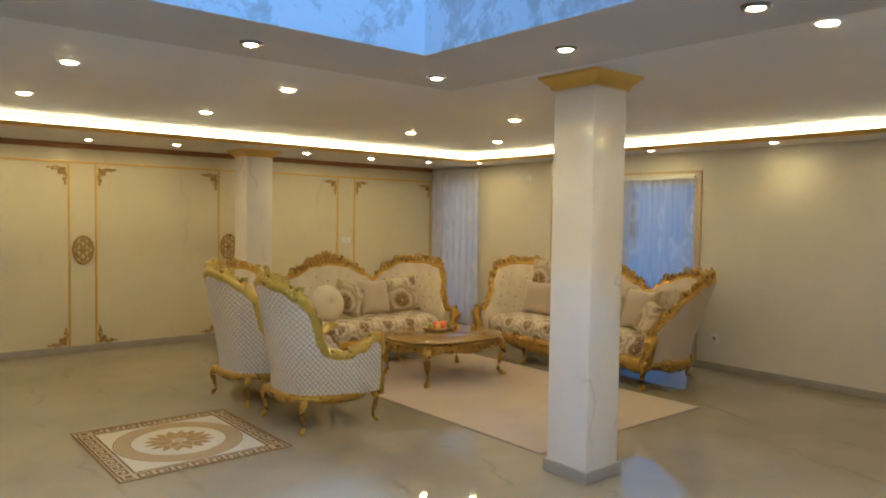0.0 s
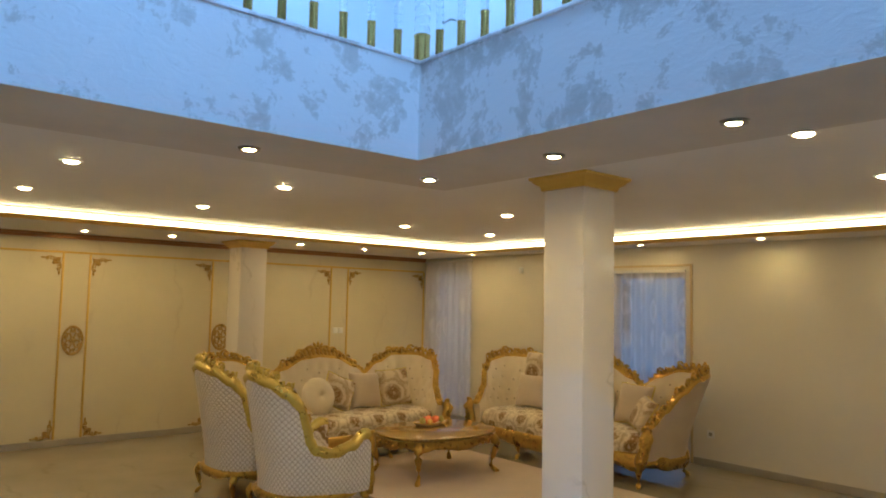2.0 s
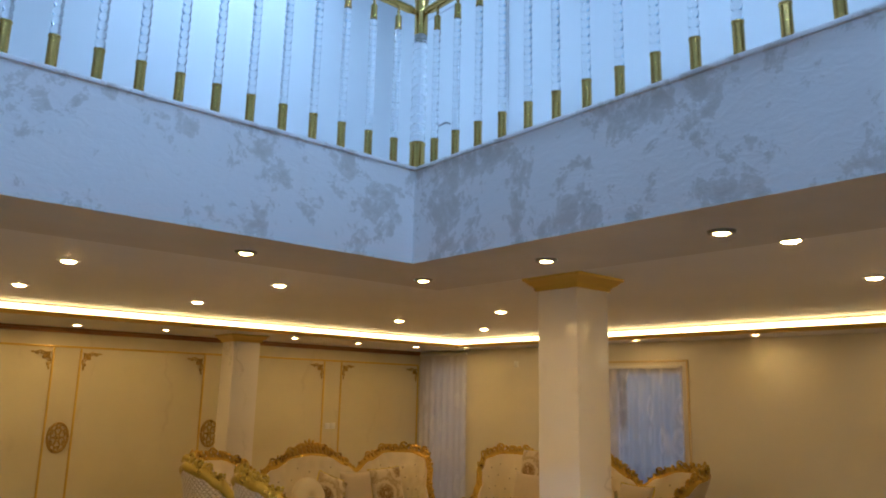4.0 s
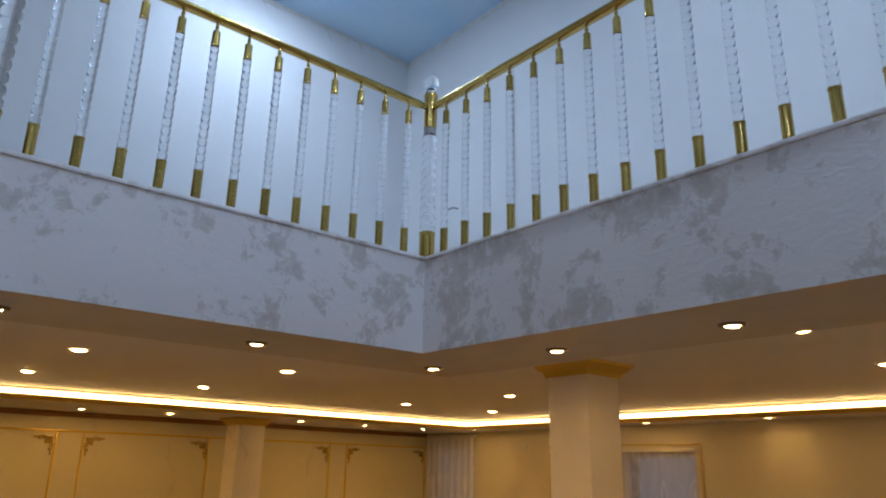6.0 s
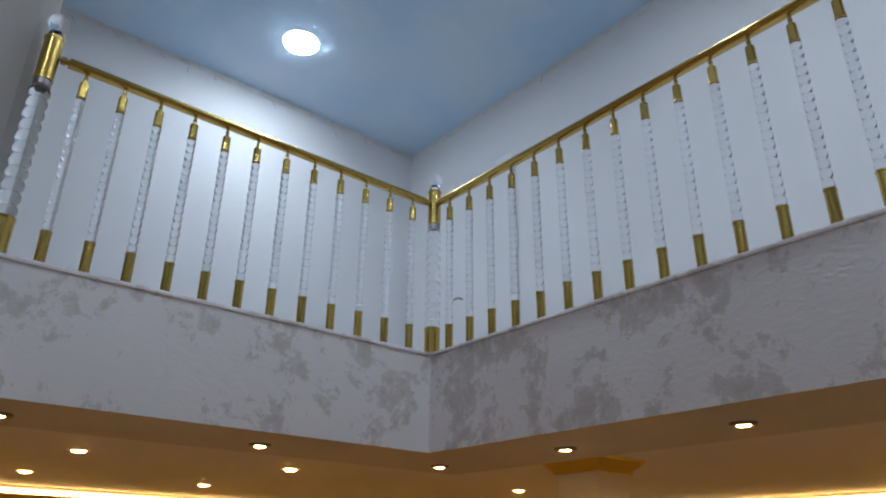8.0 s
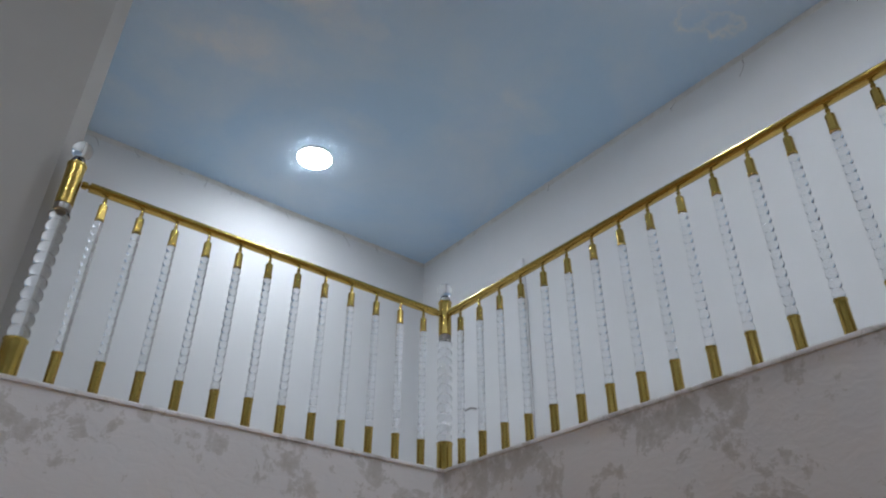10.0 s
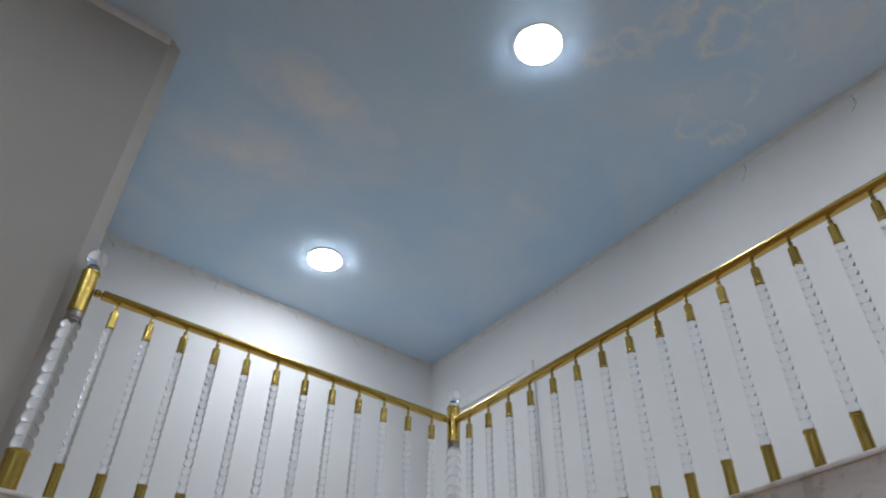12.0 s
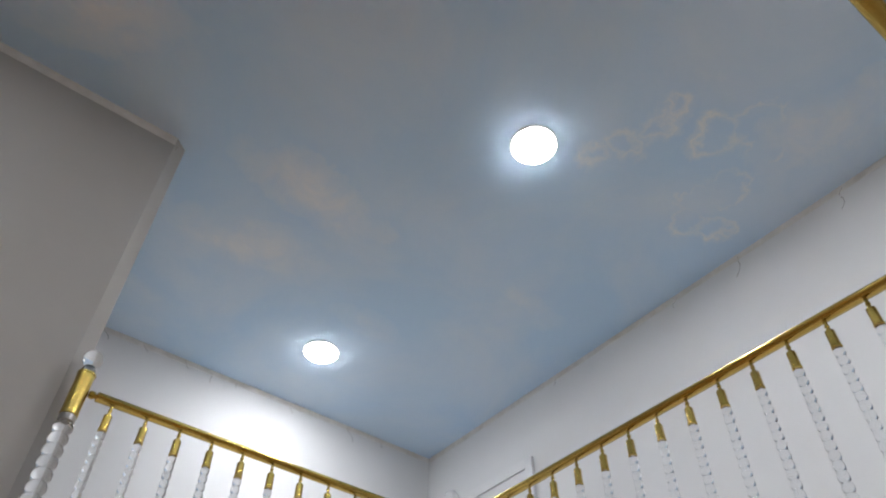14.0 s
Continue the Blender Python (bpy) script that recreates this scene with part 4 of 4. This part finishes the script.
INSAND = marble("sand_inlay", (0.47, 0.40, 0.27), (0.38, 0.31, 0.20), (0.50, 0.43, 0.30), 2.0, 0.10)
INWHITE = marble("white_inlay", (0.66, 0.62, 0.56), (0.5, 0.46, 0.4), (0.62, 0.58, 0.51), 1.0, 0.07)
med = empty("floor_medallion", "square inlaid floor medallion with Greek key border and flower", "floor inlay", kind="structure")
part("field", box((MX0, MY0, 0.0003), (MX1, MY1, 0.002)), INWHITE, med)
W, D = MX1 - MX0, MY1 - MY0
mcx, mcy = (MX0 + MX1) / 2, (MY0 + MY1) / 2


def frame_lines(off, wide, z, material, name):
    a, b, c, d = MX0 + off, MY0 + off, MX1 - off, MY1 - off
    for lo, hi in (((a, b), (c, b + wide)), ((a, d - wide), (c, d)), ((a, b + wide), (a + wide, d - wide)), ((c - wide, b + wide), (c, d - wide))):
        part(name, box((*lo, 0.001), (*hi, z)), material, med)


frame_lines(0.0, 0.014, 0.004, INBROWN, "border_line")
frame_lines(0.122, 0.012, 0.004, INBROWN, "border_line")
for name, lo, hi in (("band", (MX0 + 0.014, MY0 + 0.014), (MX1 - 0.014, MY0 + 0.122)), ("band", (MX0 + 0.014, MY1 - 0.122), (MX1 - 0.014, MY1 - 0.014)), ("band", (MX0 + 0.014, MY0 + 0.122), (MX0 + 0.122, MY1 - 0.122)), ("band", (MX1 - 0.122, MY0 + 0.122), (MX1 - 0.014, MY1 - 0.122))):
    part(name, box((*lo, 0.001), (*hi, 0.003)), INSAND, med)


def meander(length, at, turn):
    """A run of Greek key along local x, 0.108 wide."""
    bm = bmesh.new()
    n = max(1, round((length - 0.24) / 0.115))
    u = (length - 0.24) / n
    w = 0.013
    for i in range(n):
        x = 0.12 + i * u
        for lo, hi in (((0, 0.012), (w, 0.095)), ((0, 0.082), (u * 0.78, 0.095)), ((u * 0.78 - w, 0.036), (u * 0.78, 0.095)), ((u * 0.36, 0.036), (u * 0.78, 0.036 + w)), ((u * 0.36, 0.036), (u * 0.36 + w, 0.066)), ((0, 0.012), (u, 0.012 + w))):
            add_box(bm, (x + lo[0], lo[1], 0.001), (x + hi[0], hi[1], 0.0045))
    for lo, hi in (((0.02, 0.02), (0.10, 0.034)), ((0.02, 0.034), (0.034, 0.10)), ((0.05, 0.05), (0.09, 0.09))):
        add_box(bm, (*lo, 0.001), (*hi, 0.0045))
    part("greek_key", bm, INBROWN, med, "brown Greek key inlay", m=pose(*at, 0, 0, 0, turn))


meander(W, (MX0 + 0.008, MY0 + 0.008), 0)
meander(D, (MX1 - 0.008, MY0 + 0.008), 90)
meander(W, (MX1 - 0.008, MY1 - 0.008), 180)
meander(D, (MX0 + 0.008, MY1 - 0.008), 270)


def annulus(r0, r1, z, n=72, sy=1.0):
    bm = bmesh.new()
    v = [[bm.verts.new((r * math.cos(2 * math.pi * i / n), sy * r * math.sin(2 * math.pi * i / n), h)) for i in range(n)] for r, h in ((r0, 0.001), (r0, z), (r1, z), (r1, 0.001))]
    for a, b in zip(v, v[1:]):
        for i in range(n):
            bm.faces.new((a[i], b[i], b[(i + 1) % n], a[(i + 1) % n]))
    return bm


SY = D / W
for name, r0, r1, z, material in (("ring", 0.315, 0.425, 0.0035, INSAND), ("ring_line", 0.418, 0.428, 0.0045, INGOLD), ("ring_line", 0.399, 0.406, 0.0045, INGOLD), ("ring_line", 0.381, 0.387, 0.0045, INGOLD), ("ring_line", 0.363, 0.369, 0.0045, INGOLD), ("ring_line", 0.345, 0.351, 0.0045, INGOLD), ("ring_line", 0.330, 0.335, 0.0045, INGOLD), ("ring_line", 0.312, 0.322, 0.0045, INGOLD)):
    part(name, annulus(r0, r1, z, sy=SY), material, med, m=pose(mcx, mcy, 0))


def petal(length, width, material):
    bm = bmesh.new()
    pts = []
    for k in range(17):
        t = k / 16
        pts.append((0.05 + length * t, width * math.sin(math.pi * t ** 0.75) ** 0.8))
    outline = pts + [(x, -y) for x, y in pts[-2:0:-1]]
    lo = [bm.verts.new((x, y, 0.001)) for x, y in outline]
    hi = [bm.verts.new((x, y, 0.0045)) for x, y in outline]
    bm.faces.new(hi)
    for i in range(len(lo)):
        j = (i + 1) % len(lo)
        bm.faces.new((lo[i], lo[j], hi[j], hi[i]))
    return mesh_of("petal", bm, material)


outer_petal, inner_petal, outline_petal = petal(0.185, 0.036, INGOLD), petal(0.118, 0.030, INGOLD), petal(0.132, 0.037, INSAND)
for k in range(16):
    part("petal", outer_petal, None, med, m=pose(mcx, mcy, 0, 0, 0, 22.5 * k))
for k in range(8):
    part("petal", outline_petal, None, med, m=pose(mcx, mcy, 0.001 + 0.0002 * k, 0, 0, 45 * k + 11))
    part("petal", inner_petal, None, med, m=pose(mcx, mcy, 0.0035, 0, 0, 45 * k + 11))
part("flower_heart", lathe([(0.035, 0.001), (0.035, 0.0095)], 24), INSAND, med, m=pose(mcx, mcy, 0))

# ---- gold mouldings and ornaments on the panelled wall
trim = empty("panel_moulding", "thin gold mouldings framing the marble wall panels", "moulding", kind="structure")
YW = Y1 - 0.001


def bar(x0, z0, x1, z1, w=0.022):
    horizontal = abs(x1 - x0) > abs(z1 - z0)
    lo = (x0, YW - 0.012, z0 - w / 2) if horizontal else (x0 - w / 2, YW - 0.012, z0)
    hi = (x1, YW, z0 + w / 2) if horizontal else (x0 + w / 2, YW, z1)
    part("strip", box(lo, hi, 0.004), LOWGOLD, trim)


bar(X0, 2.16, X1 - 0.07, 2.16)
PILASTERS = [(-1.45, -1.17), (0.36, 0.64), (2.178, 2.46), (3.915, 4.195), (5.676, 5.962)]
for a, b in PILASTERS:
    bar(a, 0.076, a, 2.145)
    bar(b, 0.076, b, 2.145)
bar(7.385, 0.076, 7.385, 2.145)

ORN = gilded("antique_gold_ornament", (0.44, 0.30, 0.05), (0.26, 0.16, 0.03), 0.4)
bsdf(ORN).inputs["Metallic"].default_value = 0.35


def corner_ornament():
    bm = bmesh.new()
    for swap in (False, True):
        def P(u, w):
            return (w, 0, u) if swap else (u, 0, w)
        ux, wx = Vector(P(1, 0)), Vector(P(0, 1))
        for u, w, r, st in ((0.045, 0.030, 0.026, 0.4), (0.095, 0.026, 0.024, 2.4), (0.14, 0.020, 0.019, 0.3), (0.075, 0.062, 0.020, 1.2)):
            scroll(bm, P(u, w), ux, wx, r, 1.15, 0.0092, st, 14)
        pts = [P(0.01 + 0.2 * t, 0.012 + 0.012 * math.sin(9 * t)) for t in [k / 14 for k in range(15)]]
        tube(pts, [0.0095 - 0.005 * k / 14 for k in range(15)], 6, bm)
        leaf(bm, P(0.185, 0.014), (0.022, 0.006, 0.007) if not swap else (0.007, 0.006, 0.022))
    leaf(bm, (0.035, 0, 0.035), (0.016, 0.007, 0.016))
    ob = part("corner_ornament", bm, ORN, smooth=True)
    return tagged(ob, "antique gold filigree ornament in a panel corner", "ornament", "panel corner ornaments")


orn = corner_ornament()
first = True
panels = [(b[1], a[0]) for b, a in zip(PILASTERS, PILASTERS[1:])] + [(5.962, 7.385)]
for x0, x1 in panels:
    for x, z, turn in ((x0 + 0.02, 0.085, 0), (x1 - 0.02, 0.085, -90), (x1 - 0.02, 2.11, 180), (x0 + 0.02, 2.11, 90)):
        m = pose(x, YW - 0.006, z, 0, turn, 0)
        if first:
            orn.matrix_basis, first = m, False
        else:
            copy_thing(orn, m)


def rosette():
    bm = bmesh.new()
    n = 40
    for rx, rz, th in ((0.128, 0.160, 0.010), (0.112, 0.143, 0.006)):
        ring = [(rx * math.cos(2 * math.pi * k / n), 0, rz * math.sin(2 * math.pi * k / n)) for k in range(n + 1)]
        tube(ring, th, 6, bm)
    for k in range(6):
        a = math.pi / 3 * k + math.pi / 6
        for d, r in ((0.062, 0.036), (0.100, 0.024)):
            cx, cz = d * math.cos(a), 1.22 * d * math.sin(a)
            ring = [(cx + r * math.cos(2 * math.pi * j / 14), 0, cz + r * 1.15 * math.sin(2 * math.pi * j / 14)) for j in range(15)]
            tube(ring, 0.0085, 6, bm)
        leaf(bm, (0.035 * math.cos(a + 0.52), 0, 0.043 * math.sin(a + 0.52)), (0.014, 0.006, 0.014))
    leaf(bm, (0, 0, 0), (0.022, 0.008, 0.026))
    bmesh.ops.scale(bm, vec=(0.84, 1, 1), verts=bm.verts)
    ob = part("wall_rosette", bm, ORN, smooth=True)
    return tagged(ob, "oval antique gold openwork rosette on the wall", "ornament", "wall rosettes")


ros = rosette()
ros.matrix_basis = pose(2.32, YW - 0.007, 1.166)
for x in (-1.31, 0.50, 4.05):
    copy_thing(ros, pose(x, YW - 0.007, 1.18))

# ---- switches and sockets
def switch(at, label, holes):
    s = empty("wall_socket" if holes else "light_switch", label, "socket" if holes else "switch", at=at)
    part("plate", box((-0.042, -0.010, -0.042), (0.042, 0, 0.042), 0.006), WHITE, s)
    if holes:
        part("insert", lathe([(0.021, 0.0), (0.021, 0.003), (0.018, 0.003)], 20), mat("socket_grey", (0.32, 0.32, 0.33), 0.5), s, m=pose(0, -0.010, 0, 90, 0, 0))
    else:
        part("rocker", box((-0.03, -0.014, -0.03), (0.03, -0.009, 0.03), 0.003), WHITE, s)


switch(pose(X1 - 0.001, 4.25, 0.34, 0, 0, -90), "white wall socket above the baseboard", True)
switch(pose(X1 - 0.001, 7.05, 2.15, 0, 0, -90), "small white sensor plate high on the wall", False)
switch(pose(5.77, YW - 0.001, 1.25, 0, 0, 0), "white double light switch on the pilaster", False)
switch(pose(5.86, YW - 0.001, 1.25, 0, 0, 0), "white double light switch on the pilaster", False)


# ---- windows, curtains and what is outside
FRAMEW = mat("white_window_frame", (0.75, 0.75, 0.75), 0.35)
GLASS = mat("window_glass", (1, 1, 1), 0.0, 0.0, IOR=1.45, Transmission_Weight=1.0)


def sheer(name, shift, lit):
    m = bpy.data.materials.new(name)
    m.use_nodes = True
    nt = m.node_tree
    nt.nodes.remove(nt.nodes["Principled BSDF"])
    out = nt.nodes["Material Output"]
    tr = nt.nodes.new("ShaderNodeBsdfTransparent")
    tl = nt.nodes.new("ShaderNodeBsdfTranslucent")
    df = nt.nodes.new("ShaderNodeBsdfDiffuse")
    tl.inputs[0].default_value = (0.90, 0.83, 0.86, 1)
    df.inputs[0].default_value = (0.80, 0.79, 0.80, 1)
    cloth, mixed = nt.nodes.new("ShaderNodeMixShader"), nt.nodes.new("ShaderNodeMixShader")
    cloth.inputs[0].default_value = lit
    nt.links.new(tl.outputs[0], cloth.inputs[1])
    nt.links.new(df.outputs[0], cloth.inputs[2])
    p = local(m, (1, 1, 0.45))
    v = node(m, "ShaderNodeTexVoronoi", [("Vector", p)], Scale=5.5, Randomness=0.3)
    lace = ramp(m, v.outputs["Distance"], [(d, (min(0.97, c + shift),) * 3) for d, c in ((0.16, 0.62), (0.22, 0.84), (0.30, 0.64), (0.42, 0.78), (0.5, 0.62))])
    nt.links.new(lace, mixed.inputs[0])
    nt.links.new(tr.outputs[0], mixed.inputs[1])
    nt.links.new(cloth.outputs[0], mixed.inputs[2])
    nt.links.new(mixed.outputs[0], out.inputs[0])
    return m


VOILE, DENSE = sheer("sheer_voile", 0.0, 0.55), sheer("dense_voile", 0.24, 0.8)


def window(name, ya, yb, z0, z1, leaves):
    w = empty(name, "tall white-framed glass door behind a sheer curtain", "window", kind="structure")
    xf = X1 + 0.09
    part("frame", box((xf, ya, z0), (xf + 0.06, ya + 0.06, z1)), FRAMEW, w)
    part("frame", box((xf, yb - 0.06, z0), (xf + 0.06, yb, z1)), FRAMEW, w)
    part("frame", box((xf, ya + 0.06, z1 - 0.07), (xf + 0.06, yb - 0.06, z1)), FRAMEW, w)
    part("frame", box((xf, ya + 0.06, z0), (xf + 0.06, yb - 0.06, z0 + 0.1)), FRAMEW, w)
    step = (yb - ya - 0.12) / leaves
    for k in range(leaves):
        a = ya + 0.06 + k * step
        if k:
            part("mullion", box((xf, a - 0.05, z0 + 0.1), (xf + 0.06, a + 0.05, z1 - 0.07)), FRAMEW, w)
        g = part("pane", box((xf + 0.025, a + 0.002, z0 + 0.1), (xf + 0.031, a + step - 0.002, z1 - 0.07)), GLASS, w)
        g.visible_shadow = False


window("window_1", *WINDOWS[0], 2)
window("window_2", *WINDOWS[1], 1)


def curtain(ya, yb, z0, z1, x, label, waves, cloth):
    n, rows = int((yb - ya) * 90), 8
    c = empty("curtain", label, "curtain", "sheer curtains")
    grid = []
    for j in range(rows):
        t = j / (rows - 1)
        r = []
        for i in range(n + 1):
            u = i / n
            fold = math.sin(2 * math.pi * waves * u + 0.6 * math.sin(7 * u)) * (0.012 + 0.014 * (1 - t)) + 0.006 * math.sin(31 * u + 2 * t)
            r.append(Vector((x + fold, ya + (yb - ya) * u, z0 + (z1 - z0) * t)))
        grid.append(r)
    part("voile", surface(bmesh.new(), grid), cloth, c, smooth=True)
    part("heading", box((x - 0.018, ya, z1 - 0.004), (x + 0.018, yb, z1 + 0.03), 0.004), FRAMEW, c, "white curtain track")
    return c


curtain(4.515, 6.57, 0.02, 2.075, X1 - 0.045, "white sheer lace curtain over the glass door", 15, VOILE)
curtain(8.0, 9.10, 0.02, 2.30, X1 - 0.05, "white sheer curtain in the room corner", 8, DENSE)
DOORGOLD = mat("pale_gold_paint", (0.62, 0.50, 0.27), 0.45, 0.2)
gt = empty("door_trim", "thin gold frame round the curtained glass door", "trim", kind="structure")
part("jamb", box((X1 - 0.016, 4.455, 0), (X1 - 0.001, 4.48, 2.165), 0.004), DOORGOLD, gt)
part("jamb", box((X1 - 0.016, 6.605, 0), (X1 - 0.001, 6.63, 2.165), 0.004), DOORGOLD, gt)
part("head", box((X1 - 0.016, 4.48, 2.14), (X1 - 0.001, 6.605, 2.165), 0.004), DOORGOLD, gt)

PAVE = plaster("terrace_concrete", (0.45, 0.45, 0.46), (0.38, 0.38, 0.39), 1.0, 0.8)
RENDERED = plaster("pale_render", (0.72, 0.72, 0.74), (0.66, 0.66, 0.68), 0.7, 0.8)
ROOFT = plaster("roof_tiles", (0.20, 0.16, 0.15), (0.16, 0.13, 0.12), 3.0, 0.8)
structure("ground", box((X1 + 0.2, -60, -0.25), (140, 140, -0.05)), PAVE, "pale paved ground outside the windows", "ground")
house = empty("house", "pale rendered house across the yard", "house")
part("wall", box((17, 0, -0.05), (25, 22, 3.2)), RENDERED, house)
bm = bmesh.new()
vs = [bm.verts.new(p) for p in ((16.5, -0.6, 3.2), (25.5, -0.6, 3.2), (25.5, 22.6, 3.2), (16.5, 22.6, 3.2), (21, -0.6, 5.6), (21, 22.6, 5.6))]
for f in ((0, 1, 2, 3), (0, 3, 5, 4), (1, 4, 5, 2), (0, 4, 1), (3, 2, 5)):
    bm.faces.new([vs[i] for i in f])
part("roof", bm, ROOFT, house, "dark tiled pitched roof")
DARKGLASS = mat("dark_window", (0.03, 0.035, 0.045), 0.08)
for y in (3.0, 7.5, 12.0, 16.5):
    part("window", box((16.95, y, 0.9), (17.02, y + 1.3, 2.3), 0.01), DARKGLASS, house)

# ---- small marks on the upper walls
CRACK = mat("crack_line", (0.16, 0.13, 0.11), 0.9)
TAPE = plaster("loose_paint", (0.72, 0.70, 0.67), (0.60, 0.57, 0.53), 9.0, 0.8)
rg = random.Random(11)
marks = empty("wall_cracks", "hairline cracks and loose paint under the painted ceiling", "cracks", kind="structure")


def crack(p, along, down, n=5, length=0.14):
    pts = []
    q = Vector(p)
    for k in range(n):
        pts.append(q.copy())
        q += Vector(along) * rg.uniform(-0.02, 0.03) + Vector(down) * length / n
    part("crack", tube(pts, 0.0016, 4), CRACK, marks)


for x in (0.62, 0.95, 1.30, 1.55, 1.8, 2.3, 2.9, 3.3):
    crack((x, 5.188, ZT - 0.02), (1, 0, 0), (0.3, 0, -1), 5, rg.uniform(0.06, 0.16))
for y in (0.75, 1.55, 2.1, 3.4):
    crack((3.888, y, ZT - 0.02), (0, 1, 0), (0, 0.3, -1), 5, rg.uniform(0.08, 0.2))
for x in (-0.55, -0.3, -0.05, 0.1, 0.25, 0.3):
    crack((x, 3.098, ZT - 0.01), (1, 0, 0), (0.2, 0, -1), 5, rg.uniform(0.05, 0.12))
part("paint_edge", box((-4.1, 3.0965, ZT - 0.07), (0.33, 3.0995, ZT - 0.001)), TAPE, marks)
part("paint_edge", box((0.53, 5.187, ZT - 0.05), (3.885, 5.1895, ZT - 0.001)), TAPE, marks)
part("paint_edge", box((3.887, -4.5, ZT - 0.05), (3.8895, 5.186, ZT - 0.001)), TAPE, marks)

casing = empty("door_casing", "white door casing on the upper landing wall", "casing", kind="structure")
part("jamb", box((3.86, 3.75, ZU), (3.889, 3.83, ZU + 2.16), 0.004), UPPER, casing)
part("jamb", box((3.86, 4.78, ZU), (3.889, 4.86, ZU + 2.16), 0.004), UPPER, casing)
part("head", box((3.86, 3.83, ZU + 2.08), (3.889, 4.78, ZU + 2.16), 0.004), UPPER, casing)
part("leaf", box((3.875, 3.83, ZU + 0.005), (3.889, 4.78, ZU + 2.08)), UPPER, casing)
part("handle", tube([(3.872, 4.40, ZU + 1.02), (3.83, 4.40, ZU + 1.02), (3.825, 4.41, ZU + 1.02), (3.825, 4.50, ZU + 1.015)], 0.008, 8), CHROME, casing, "dark metal door handle", smooth=True)
